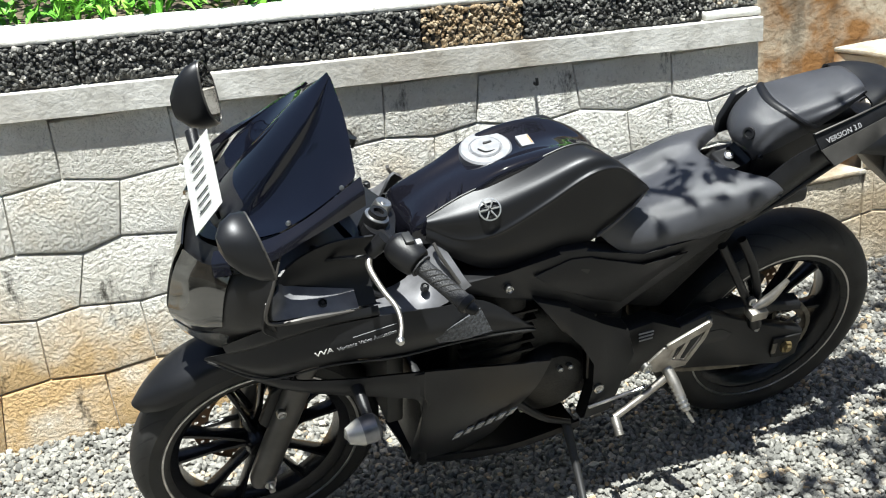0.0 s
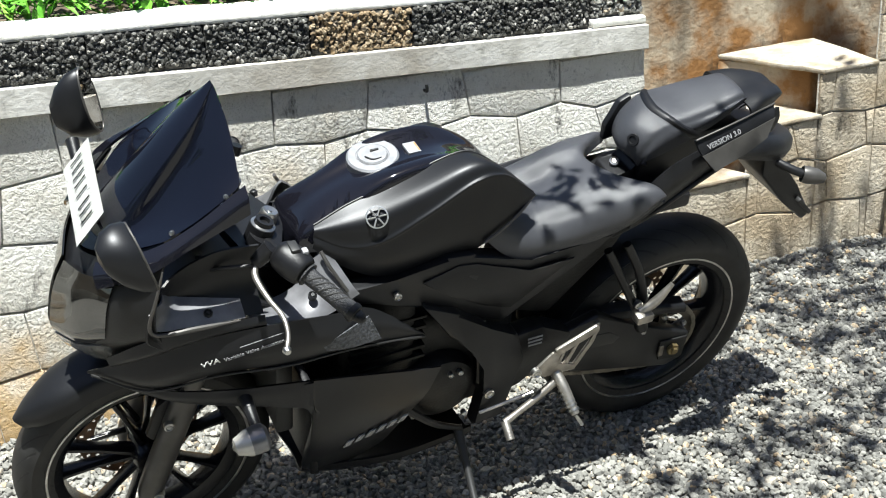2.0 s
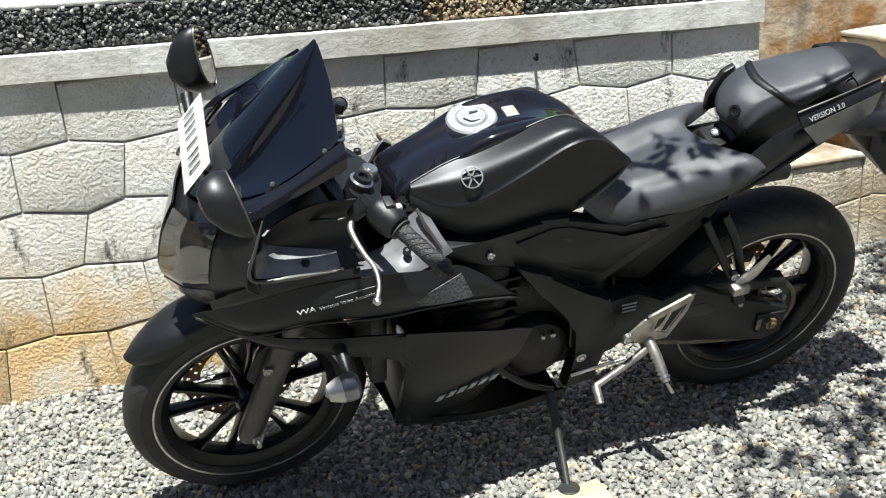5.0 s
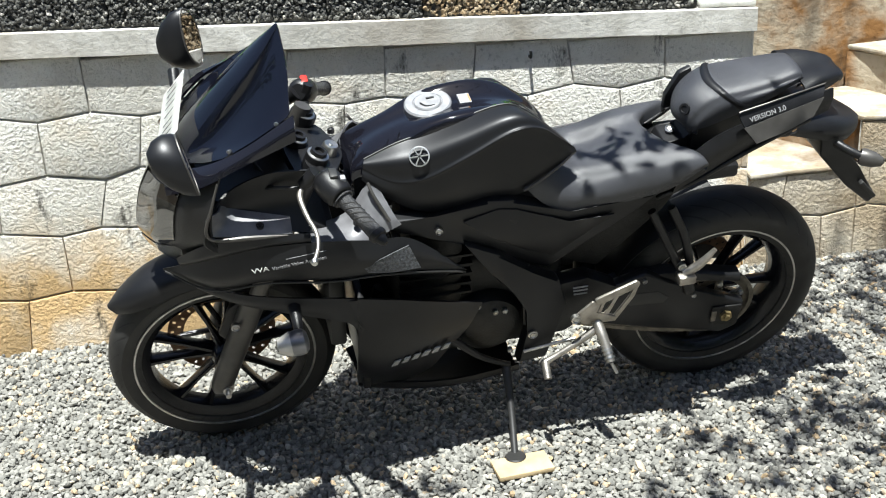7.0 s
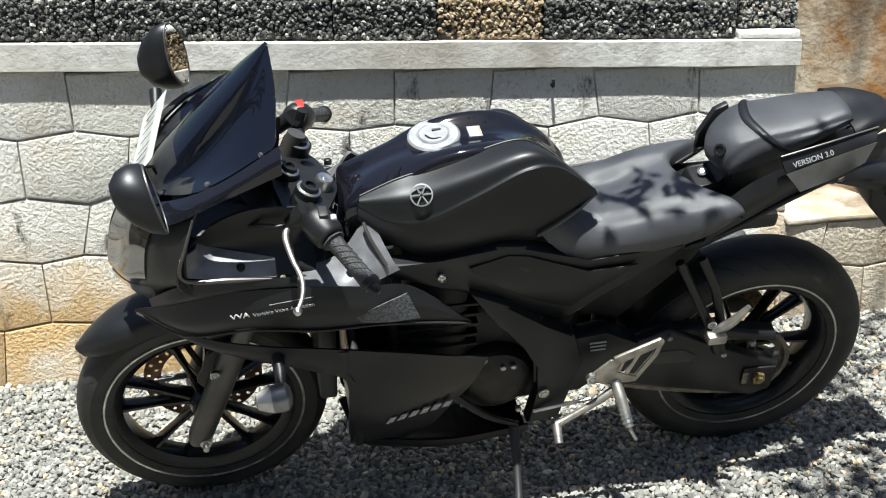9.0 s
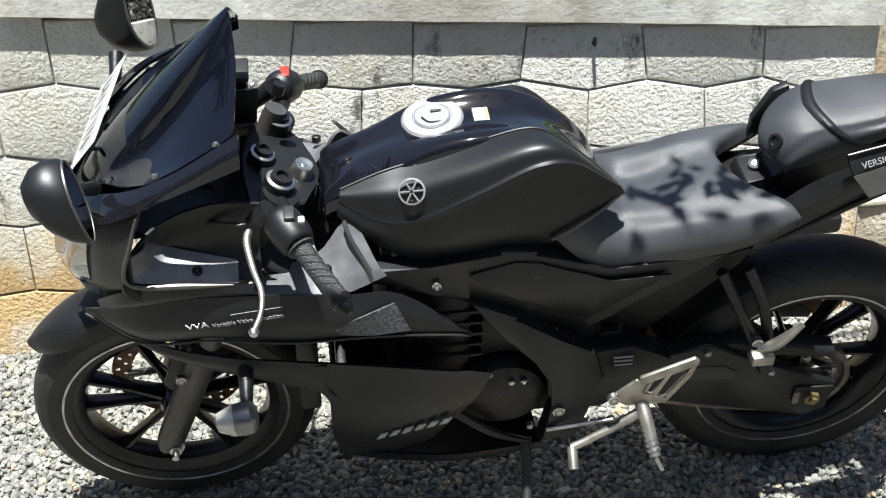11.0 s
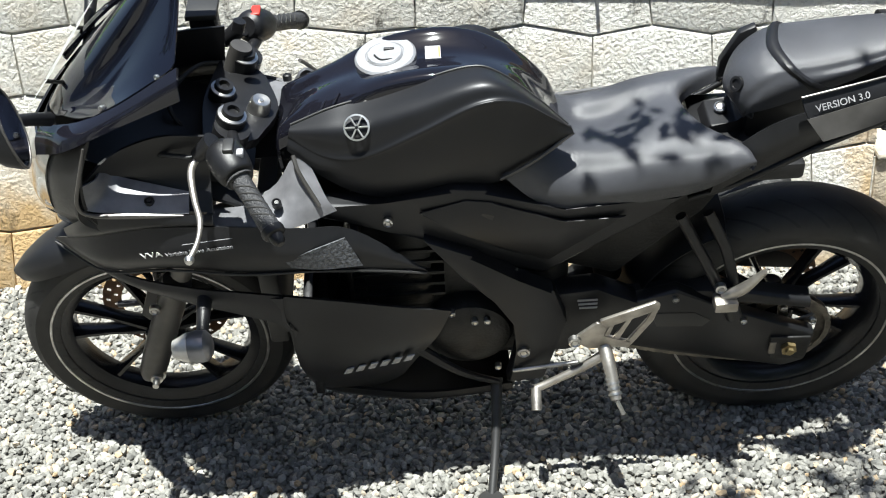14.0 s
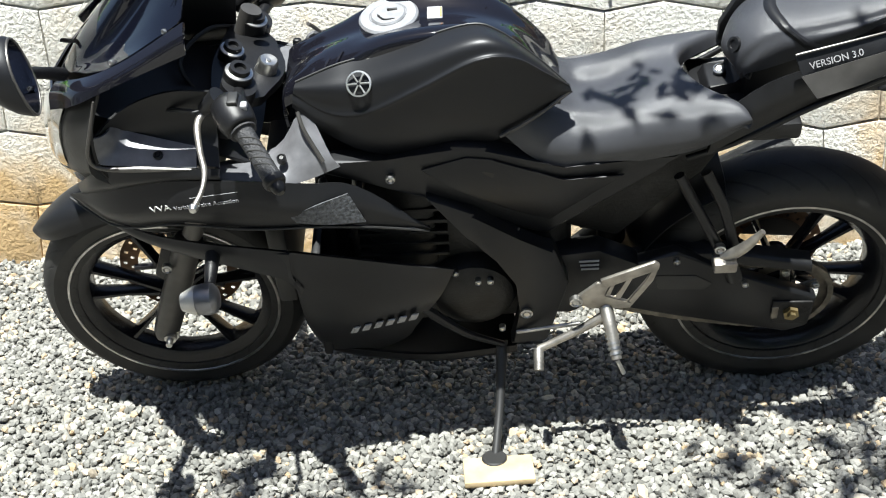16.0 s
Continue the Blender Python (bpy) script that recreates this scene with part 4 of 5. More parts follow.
for f in (1, -1):
    q = lambda p: twin(p, f)
    if f > 0:
        part("tail_panel", skin([[q(p) for p in c] for c in ([(-0.2, -0.11, 0.82), (-0.2, -0.125, 0.79), (-0.205, -0.12, 0.745)], [(-0.11, -0.112, 0.895), (-0.1, -0.13, 0.86), (-0.1, -0.12, 0.81)], [(0.0, -0.11, 0.935), (0.0, -0.125, 0.905), (0.0, -0.115, 0.86)], [(0.19, -0.08, 0.97), (0.19, -0.09, 0.945), (0.19, -0.08, 0.905)])], 4, 0.01), PLASTIC, bike)
    part("seat_rail", tube([q(p) for p in ((-0.24, -0.105, 0.725), (-0.15, -0.112, 0.765), (-0.02, -0.118, 0.845), (0.13, -0.105, 0.905))], 0.0065, 10), PLASTIC, bike)
    if f > 0:
        badge = part("badge_panel", skin([[q(p) for p in c] for c in ([(-0.072, -0.122, 0.962), (-0.062, -0.142, 0.935), (-0.036, -0.168, 0.9)], [(0.03, -0.118, 0.985), (0.035, -0.136, 0.962), (0.045, -0.158, 0.923)], [(0.15, -0.1, 1.0), (0.14, -0.122, 0.982), (0.11, -0.145, 0.945)])], 4, 0.008), PLASTIC, bike, "black tail side panel with grey edge")
        part("badge_edge", skin([[q(p) for p in c] for c in ([(-0.064, -0.149, 0.934), (-0.037, -0.172, 0.902)], [(0.035, -0.143, 0.961), (0.045, -0.163, 0.924)], [(0.14, -0.128, 0.981), (0.11, -0.15, 0.946)])], 4, 0.003), GREYFORK, badge, "brushed grey lower edge")
        part("badge_rim", tube([q(p) for p in ((-0.073, -0.126, 0.964), (0.03, -0.122, 0.987), (0.15, -0.103, 1.002))], 0.0022, 8), GREYFORK, badge)
        if f > 0:
            lettering("VERSION 3.0", 0.017, (-0.05, -0.147, 0.9475), (1, 0.1, 0.2), (-0.1, 0.55, 0.8), GREYPRINT, badge)
    # tail flap and lamps
    ind = part("rear_indicator", lathe([(0.0, -0.062), (0.012, -0.056), (0.02, -0.035), (0.0225, -0.012), (0.02, 0.0)], q((0.29, -0.113, 0.777)), (-0.85, 0.5 * f, 0.1), 20), GREYFORK, bike, "smoked pod indicator lamp")
    part("stem", tube([q(p) for p in ((0.235, -0.05, 0.795), (0.265, -0.09, 0.785), (0.292, -0.113, 0.777))], 0.011, 10), PLASTIC, ind)
fin = [
    [(0.12, 0, 0.905), (0.12, -0.06, 0.9), (0.12, -0.095, 0.87), (0.1, -0.095, 0.855)],
    [(0.24, 0, 0.875), (0.24, -0.06, 0.865), (0.24, -0.085, 0.835), (0.22, -0.085, 0.815)],
    [(0.33, 0, 0.84), (0.325, -0.035, 0.832), (0.31, -0.055, 0.815), (0.29, -0.06, 0.795)],
    [(0.352, 0, 0.825), (0.345, -0.015, 0.82), (0.33, -0.03, 0.81), (0.315, -0.03, 0.8)],
]
part("tail_fin", whole(fin, 4, 0.006), PLASTIC, bike, "black tail mudguard fin")
fl = part("plate_holder", prism([(0.2, 0.82), (0.25, 0.81), (0.335, 0.7), (0.405, 0.6), (0.385, 0.578), (0.3, 0.655), (0.21, 0.755)], -0.07, 0.09, 0.008), PLASTIC, bike, "black rear number plate holder")
part("plate_lamp", box(0.285, 0.325, -0.02, 0.04, 0.7, 0.73, 0.006), PLASTIC, fl)
part("reflector", prism([(0.335, 0.66), (0.385, 0.608), (0.392, 0.616), (0.343, 0.668)], -0.086, -0.07, 0.002), BLACKPRINT, fl)

# ---- front cowl, screen, lamps ----
nose = [
    [(-1.405, 0, 0.95), (-1.375, -0.07, 0.958), (-1.335, -0.125, 0.975), (-1.285, -0.168, 0.99)],
    [(-1.45, 0, 0.87), (-1.418, -0.075, 0.878), (-1.375, -0.138, 0.9), (-1.308, -0.188, 0.93)],
    [(-1.47, 0, 0.78), (-1.432, -0.072, 0.788), (-1.385, -0.135, 0.815), (-1.316, -0.19, 0.86)],
    [(-1.462, 0, 0.735), (-1.425, -0.062, 0.74), (-1.38, -0.116, 0.768), (-1.305, -0.184, 0.815)],
    [(-1.43, 0, 0.69), (-1.4, -0.055, 0.693), (-1.36, -0.103, 0.72), (-1.3, -0.16, 0.77)],
]
cowlob = part("front_cowl", whole(nose, 6, 0.006), PLASTIC, bike, "black front cowl")
lens = [
    [(-1.435, -0.008, 0.925), (-1.41, -0.07, 0.93), (-1.366, -0.122, 0.945)],
    [(-1.463, -0.008, 0.865), (-1.432, -0.073, 0.872), (-1.389, -0.131, 0.89)],
    [(-1.48, -0.008, 0.785), (-1.443, -0.073, 0.793), (-1.398, -0.126, 0.818)],
    [(-1.476, -0.008, 0.757), (-1.44, -0.067, 0.762), (-1.395, -0.113, 0.787)],
]
lamp = [
    [(-1.475, -0.01, 0.75), (-1.438, -0.067, 0.755), (-1.392, -0.115, 0.78)],
    [(-1.459, -0.01, 0.715), (-1.424, -0.061, 0.72), (-1.38, -0.106, 0.75)],
    [(-1.438, -0.01, 0.69), (-1.408, -0.055, 0.694), (-1.368, -0.099, 0.725)],
]
LAMPGLASS = mat("smoked_lamp_glass", (0.02, 0.019, 0.017), 0.08, 0.0, 0.4, 9, coat=1.0)
CLEAR = mat("clear_lamp_lens", (0.22, 0.22, 0.21), 0.18, 0.3, 0.25, 30, coat=1.0)
for f in (1, -1):
    part("headlamp", side_skin(lens, 5, 0.004, f), LAMPGLASS, cowlob, "smoked black headlamp lens")
    part("position_lamp", side_skin(lamp, 4, 0.004, f), CLEAR, cowlob, "clear position lamp lens")
screen = [
    [(-1.4, 0, 0.955), (-1.375, -0.05, 0.962), (-1.345, -0.085, 0.985), (-1.31, -0.115, 1.0), (-1.27, -0.137, 1.02)],
    [(-1.36, 0, 1.01), (-1.335, -0.05, 1.012), (-1.29, -0.068, 1.018), (-1.25, -0.108, 1.035), (-1.215, -0.142, 1.052)],
    [(-1.27, 0, 1.11), (-1.25, -0.042, 1.106), (-1.215, -0.052, 1.098), (-1.185, -0.103, 1.09), (-1.165, -0.14, 1.082)],
    [(-1.19, 0, 1.193), (-1.178, -0.03, 1.188), (-1.16, -0.038, 1.173), (-1.14, -0.092, 1.135), (-1.13, -0.134, 1.102)],
    [(-1.12, 0, 1.265), (-1.118, -0.006, 1.26), (-1.116, -0.012, 1.252), (-1.112, -0.062, 1.19), (-1.12, -0.127, 1.112)],
]
scr = part("windscreen", whole(screen, 6, 0.003), SCREEN, bike, "tall dark smoked windscreen")
cowl = [
    [(-1.39, -0.085, 0.965), (-1.4, -0.1, 0.95), (-1.4, -0.115, 0.925)],
    [(-1.3, -0.138, 1.01), (-1.315, -0.16, 0.996), (-1.325, -0.172, 0.975)],
    [(-1.22, -0.146, 1.048), (-1.222, -0.163, 1.038), (-1.228, -0.172, 1.018)],
    [(-1.115, -0.138, 1.11), (-1.115, -0.158, 1.092), (-1.115, -0.166, 1.062)],
]
upper = [
    [(-1.435, -0.08, 0.692), (-1.435, -0.082, 0.69), (-1.435, -0.08, 0.687)],
    [(-1.33, -0.148, 0.757), (-1.33, -0.16, 0.71), (-1.33, -0.147, 0.668)],
    [(-1.20, -0.185, 0.80), (-1.20, -0.202, 0.75), (-1.20, -0.19, 0.705)],
    [(-1.06, -0.195, 0.80), (-1.06, -0.212, 0.75), (-1.06, -0.20, 0.692)],
    [(-0.95, -0.178, 0.772), (-0.95, -0.20, 0.73), (-0.94, -0.195, 0.685)],
    [(-0.86, -0.16, 0.745), (-0.85, -0.178, 0.71), (-0.84, -0.178, 0.662)],
    [(-0.735, -0.158, 0.632), (-0.733, -0.16, 0.63), (-0.73, -0.158, 0.625)],
]
lower = [
    [(-1.43, -0.083, 0.684), (-1.43, -0.084, 0.682), (-1.43, -0.083, 0.68), (-1.43, -0.081, 0.678)],
    [(-1.30, -0.153, 0.657), (-1.30, -0.156, 0.645), (-1.30, -0.152, 0.632), (-1.30, -0.142, 0.62)],
    [(-1.18, -0.187, 0.646), (-1.182, -0.19, 0.63), (-1.185, -0.186, 0.612), (-1.19, -0.176, 0.595)],
    [(-1.07, -0.197, 0.632), (-1.07, -0.2, 0.61), (-1.072, -0.197, 0.585), (-1.075, -0.19, 0.56)],
    [(-1.005, -0.195, 0.616), (-1.005, -0.197, 0.575), (-1.005, -0.195, 0.54), (-1.005, -0.19, 0.51)],
    [(-0.996, -0.194, 0.613), (-0.995, -0.19, 0.48), (-0.995, -0.158, 0.35), (-0.99, -0.09, 0.225)],
    [(-0.90, -0.19, 0.588), (-0.90, -0.187, 0.47), (-0.90, -0.152, 0.33), (-0.90, -0.09, 0.2)],
    [(-0.78, -0.18, 0.55), (-0.79, -0.177, 0.44), (-0.80, -0.15, 0.35), (-0.81, -0.12, 0.27)],
    [(-0.69, -0.172, 0.525), (-0.72, -0.172, 0.455), (-0.755, -0.155, 0.385), (-0.78, -0.14, 0.33)],
]
# Dark inner plastic, its grey raised: the strong sun is in the colour.
SUNLITGREY = mat("sunlit_grey_plastic", (0.15, 0.15, 0.16), 0.42, 0.2, 0.12, 30)
seam = [(-1.43, -0.086, 0.687), (-1.33, -0.15, 0.665), (-1.2, -0.192, 0.7), (-1.06, -0.203, 0.688), (-0.94, -0.198, 0.682), (-0.84, -0.181, 0.659), (-0.733, -0.162, 0.624)]
for f in (1, -1):
    sc = part("screen_cowl", side_skin(cowl, 4, 0.006, f), GLOSS, bike, "black strip under the windscreen")
    for p in ((-1.255, -0.132, 1.032), (-1.15, -0.134, 1.09)):
        if f > 0:
            bolt(adj(p), 0.005, scr, (-0.3, -0.8, 0.5))
    uf = part("upper_fairing", side_skin(upper, 5, 0.006, f), MATTE, bike, "matte black upper side fairing")
    lf = part("lower_fairing", side_skin(lower, 5, 0.006, f), MATTE, bike, "matte black lower side fairing")
    part("fairing_fold", side_skin([[(-1.1, -0.2, 0.69), (-1.1, -0.16, 0.675), (-1.1, -0.13, 0.65)], [(-0.95, -0.195, 0.683), (-0.95, -0.155, 0.66), (-0.95, -0.13, 0.63)], [(-0.76, -0.165, 0.638), (-0.77, -0.14, 0.61), (-0.78, -0.12, 0.58)]], 3, 0.005, f), PLASTIC, uf)
    # pocket beside the cowl, with its pale edge
    part("cowl_pocket", side_skin([[(-1.325, -0.185, 0.895), (-1.335, -0.185, 0.83), (-1.3, -0.178, 0.792)], [(-1.27, -0.135, 0.93), (-1.285, -0.135, 0.86), (-1.25, -0.165, 0.812)], [(-1.18, -0.125, 0.96), (-1.2, -0.125, 0.88), (-1.18, -0.165, 0.822)], [(-1.09, -0.13, 0.96), (-1.1, -0.13, 0.88), (-1.1, -0.175, 0.82)]], 4, 0.005, f), PLASTIC, bike, "black cowl pocket")
    part("pocket_edge", tube([twin(adj(p), f) for p in ((-1.29, -0.18, 0.985), (-1.308, -0.188, 0.93), (-1.326, -0.19, 0.87), (-1.31, -0.188, 0.842), (-1.24, -0.188, 0.836), (-1.15, -0.187, 0.828))], [0.002, 0.0035, 0.004, 0.004, 0.006, 0.002], 8), GREYFORK, bike)
    ledge_part = part("pocket_ledge", side_skin([[(-1.315, -0.182, 0.905), (-1.295, -0.16, 0.9), (-1.29, -0.14, 0.905)], [(-1.318, -0.184, 0.852), (-1.285, -0.16, 0.862), (-1.27, -0.13, 0.88)], [(-1.24, -0.184, 0.838), (-1.235, -0.165, 0.85), (-1.23, -0.135, 0.868)], [(-1.14, -0.184, 0.828), (-1.14, -0.17, 0.838), (-1.14, -0.15, 0.85)]], 4, 0.004, f), SUNLITGREY, bike, "black ledge inside the cowl pocket, coloured grey for the sun on it")
    bolt(twin(adj((-1.208, -0.168, 0.848)), f), 0.009, ledge_part, (0, -0.35 * f, 1), PLASTIC)
    part("cowl_lip", side_skin([[(-1.4, -0.11, 0.742), (-1.395, -0.115, 0.725), (-1.39, -0.105, 0.71)], [(-1.32, -0.178, 0.825), (-1.33, -0.175, 0.785), (-1.325, -0.15, 0.755)], [(-1.2, -0.188, 0.832), (-1.2, -0.192, 0.812), (-1.2, -0.18, 0.795)], [(-1.1, -0.185, 0.825), (-1.1, -0.195, 0.812), (-1.1, -0.19, 0.8)]], 4, 0.005, f), MATTE, bike)
    # inner panels beside the tank
    inner = part("inner_panel", side_skin([[(-1.12, -0.19, 0.803), (-1.12, -0.14, 0.79), (-1.12, -0.1, 0.77)], [(-1.03, -0.19, 0.79), (-1.02, -0.145, 0.79), (-1.01, -0.1, 0.8)], [(-0.965, -0.178, 0.775), (-0.955, -0.15, 0.815), (-0.955, -0.105, 0.88)], [(-0.886, -0.153, 0.788), (-0.9, -0.148, 0.81), (-0.925, -0.118, 0.862)]], 4, 0.005, f), SUNLITGREY, bike, "dark grey panel beside the tank, colour raised for strong sun")
    bolt(twin((-0.99, -0.155, 0.815), f), 0.009, inner, (0, -0.3 * f, 1), PLASTIC)
    part("panel_step", tube([twin(p, f) for p in ((-0.955, -0.108, 0.885), (-0.945, -0.13, 0.86), (-0.915, -0.158, 0.806))], 0.004, 8), GREYFORK, inner)
    sidec = part("side_cover", prism([(-0.93, 0.765), (-0.905, 0.798), (-0.80, 0.783), (-0.679, 0.815), (-0.618, 0.808), (-0.475, 0.743), (-0.225, 0.779), (-0.296, 0.742), (-0.506, 0.546), (-0.562, 0.58), (-0.66, 0.66), (-0.80, 0.72)], twin((0, -0.145, 0.72), f)[1], twin((0, -0.11, 0.72), f)[1], 0.008, lambda x, z, f=f: f * (max(0, 0.72 - z) * 0.22)), MATTE, bike, "matte black side cover under the seat")
    part("cover_facet", prism([(-0.74, 0.765), (-0.655, 0.79), (-0.605, 0.782), (-0.475, 0.722), (-0.36, 0.73), (-0.5, 0.6), (-0.58, 0.64), (-0.68, 0.715)], twin((0, -0.149, 0.72), f)[1], twin((0, -0.144, 0.72), f)[1], 0.0025, lambda x, z, f=f: f * (max(0, 0.72 - z) * 0.22)), MATTE, sidec)
    bolt(twin((-0.797, -0.148, 0.748), f), 0.009, sidec, (0, -f, 0))
    spar = part("frame_spar", prism([(-0.737, 0.702), (-0.647, 0.655), (-0.562, 0.575), (-0.49, 0.548), (-0.462, 0.456), (-0.506, 0.284), (-0.585, 0.276), (-0.556, 0.379), (-0.562, 0.46), (-0.6, 0.53), (-0.66, 0.585)], twin((0, -0.157, 0.5), f)[1], twin((0, -0.12, 0.5), f)[1], 0.007), MATTE, bike, "matte black frame cover")
    bolt(twin((-0.549, -0.158, 0.376), f), 0.013, spar, (0, -f, 0))
part("grip_patch", skin([[(-0.985, -0.204, 0.716), (-0.975, -0.2045, 0.7)], [(-0.93, -0.199, 0.738), (-0.92, -0.2025, 0.69)], [(-0.875, -0.181, 0.746), (-0.848, -0.1885, 0.68)]], 4, 0.003), mat("textured_grey_pad", (0.09, 0.095, 0.105), 0.5, 0.2, 0.3, 150, 0.6, 160), bike, "textured dark grey pad on the fairing")
part("fairing_seam", tube(seam, 0.0025, 6), BLACKPRINT, bike)
lettering("VVA", 0.0205, (-1.238, -0.2045, 0.745), (1, 0.0, 0.1), (-0.1, -0.12, 1), WHITE, uf)
lettering("Variable Valve Actuation", 0.0125, (-1.193, -0.2105, 0.7525), (1, -0.03, 0.13), (-0.13, 0.05, 1), GREYPRINT, uf)
part("print_line", tube([(-1.16, -0.2085, 0.778), (-1.07, -0.209, 0.788)], 0.0006, 5), GREYPRINT, uf)
# bars in place of the maker's name on the lower fairing
for i in range(6):
    t = i / 5
    x, z = -0.905 + 0.125 * t, 0.352 + 0.044 * t
    y = -0.158 - 0.012 * t
    part("name_bar", prism([(x - 0.012, z - 0.014), (x + 0.004, z - 0.009), (x + 0.012, z + 0.014), (x - 0.003, z + 0.01)], y - 0.006, y - 0.002, 0.0005, lambda a, b, z=z: -(b - z) * 0.28), GREYPRINT, lf)

# instrument and cockpit
part("instrument", box(-1.245, -1.2, mid(1) - 0.06, mid(1) + 0.06, 0.965, 1.02, 0.012), BLACKPRINT, bike, "black instrument cluster behind the screen")
# Added dark sheet, standing in for the black void of the open cockpit.
part("cockpit_void_fill", skin([[(-1.33, -0.1, 0.9), (-1.33, 0.04, 0.9), (-1.33, 0.17, 0.9)], [(-1.2, -0.12, 0.85), (-1.2, 0.04, 0.84), (-1.2, 0.19, 0.85)], [(-1.05, -0.12, 0.78), (-1.05, 0.04, 0.76), (-1.05, 0.19, 0.78)]], 3, 0.006), PLASTIC, bike)
# Added dark box, so the gap behind the fairing reads dark.
part("dark_gap_filler", box(-0.985, -0.965, -0.13, 0.16, 0.24, 0.5, 0.006), PLASTIC, bike)
part("radiator", box(-1.06, -1.02, -0.12, 0.14, 0.4, 0.68, 0.008), BLACKPRINT, bike)

# mirrors
def mirror(glass_c, u, v, a, b, tip, neck, root, face):
    """A mirror: a shell from the glass to its rounded front, on a stalk."""
    glass_c, u, v, tip, face = Vector(glass_c), Vector(u).normalized(), Vector(v), Vector(tip), Vector(face).normalized()
    v = (v - u * v.dot(u)).normalized()
    shape = [(math.cos(t) * (1 - 0.12 * math.sin(2 * t)), math.sin(t)) for t in (2 * math.pi * k / 24 for k in range(24))]
    bm = bmesh.new()
    rings = []
    for s, w in ((1.0, 0.0), (1.04, 0.08), (1.0, 0.35), (0.78, 0.68), (0.4, 0.93)):
        o = glass_c.lerp(tip, w)
        rings.append([bm.verts.new(o + u * a * s * x + v * b * s * y) for x, y in shape])
    for p, q in zip(rings, rings[1:]):
        for k in range(24):
            bm.faces.new((p[k], p[(k + 1) % 24], q[(k + 1) % 24], q[k]))
    end = bm.verts.new(tip)
    for k in range(24):
        bm.faces.new((rings[-1][k], rings[-1][(k + 1) % 24], end))
    body = part("mirror", bm, MATTE, bike, "black mirror housing on a stalk")
    bm = bmesh.new()
    bm.faces.new([bm.verts.new(glass_c + face * 0.001 + u * a * 0.93 * x + v * b * 0.93 * y) for x, y in shape])
    bmesh.ops.solidify(bm, geom=bm.faces[:], thickness=0.003)
    part("glass", bm, MIRROR, body, "mirror glass")
    part("glass_rim", tube([glass_c + u * a * 0.98 * x + v * b * 0.98 * y for x, y in shape + shape[:1]], 0.0025, 6, 2), GREYFORK, body)
    part("stalk", tube([root, Vector(root).lerp(Vector(neck), 0.5) + Vector((0, 0, 0.004)), neck], [0.013, 0.011, 0.014], 10), PLASTIC, body)
    return body


mirror((-1.345, -0.288, 1.122), (0.25, -0.35, -0.9), (0.0, 0.93, -0.35), 0.062, 0.04, (-1.418, -0.3, 1.14), (-1.385, -0.25, 1.1), (-1.36, -0.1, 0.99), (0.96, 0.09, 0.23))
mirror((-1.297, 0.325, 1.055), (-0.15, 0.25, 0.95), (0.4, 0.91, 0.0), 0.072, 0.042, (-1.378, 0.325, 1.03), (-1.35, 0.29, 0.99), (-1.355, 0.18, 0.92), (0.85, -0.5, 0.2))

# front number plate, its characters as bars
PA, PB = Vector((-1.385, -0.03, 1.0)), Vector((-1.352, 0.25, 0.983))
pu = (PB - PA).normalized()
pn = Vector((-0.763, 0.142, 0.631))
pn = (pn - pu * pn.dot(pu)).normalized()
pw = pn.cross(pu)
bm = bmesh.new()
vs = [bm.verts.new(PA.lerp(PB, s) + pw * w) for s, w in ((0, -0.045), (1, -0.045), (1, 0.045), (0, 0.045))]
bm.faces.new(vs)
bmesh.ops.solidify(bm, geom=bm.faces[:], thickness=0.003)
plate = part("number_plate", bm, PLATEWHITE, bike, "white front number plate with dark bars")
for i, (s, l) in enumerate(((0.14, 0.1), (0.24, 0.06), (0.33, 0.06), (0.47, 0.05), (0.6, 0.06), (0.7, 0.06), (0.8, 0.06), (0.9, 0.06))):
    bm = bmesh.new()
    for sgn in (1,):
        q = [PA.lerp(PB, s + d * 0.011) + pw * w + pn * 0.0035 for d, w in ((-1, -0.019), (1, -0.019), (1, 0.019), (-1, 0.019))]
        bm.faces.new([bm.verts.new(p) for p in q])
    bmesh.ops.solidify(bm, geom=bm.faces[:], thickness=0.0006)
    part("plate_bar", bm, BLACKPRINT, plate)
for s in (0.18, 0.82):
    part("plate_stay", tube([PA.lerp(PB, s) + pw * 0.02, PA.lerp(PB, s) + Vector((0.05, 0, -0.03)), PA.lerp(PB, s) + Vector((0.06, 0, -0.08))], 0.004, 6), PLASTIC, plate)

# ---- bars, clamps, controls ----
clamp = part("triple_clamp", skin([[(-1.11, -0.085, 0.915), (-1.06, -0.09, 0.905), (-1.02, -0.06, 0.888)], [(-1.125, 0.05, 0.9), (-1.05, 0.05, 0.89), (-0.99, 0.04, 0.875)], [(-1.11, 0.19, 0.885), (-1.06, 0.19, 0.878), (-1.02, 0.15, 0.868)]], 4, 0.022), PLASTIC, bike, "black upper fork clamp")
up = Vector((0.36, -0.04, 0.93)).normalized()
for p, r in (((-1.06, -0.055, 0.935), 0.027), ((-1.06, 0.168, 0.9), 0.027), ((-1.091, 0.061, 0.905), 0.024)):
    fc = part("fork_cap", lathe([(0, 0.012), (0.4 * r, 0.012), (0.42 * r, 0.02), (0.7 * r, 0.02), (0.72 * r, 0.01), (r, 0.008), (r * 1.02, -0.03)], p, up, 28), PLASTIC, clamp)
    part("cap_ring", lathe([(0.74 * r, 0.011), (0.95 * r, 0.0095), (0.95 * r, 0.0085)], p, up, 28, True), STEEL, fc)
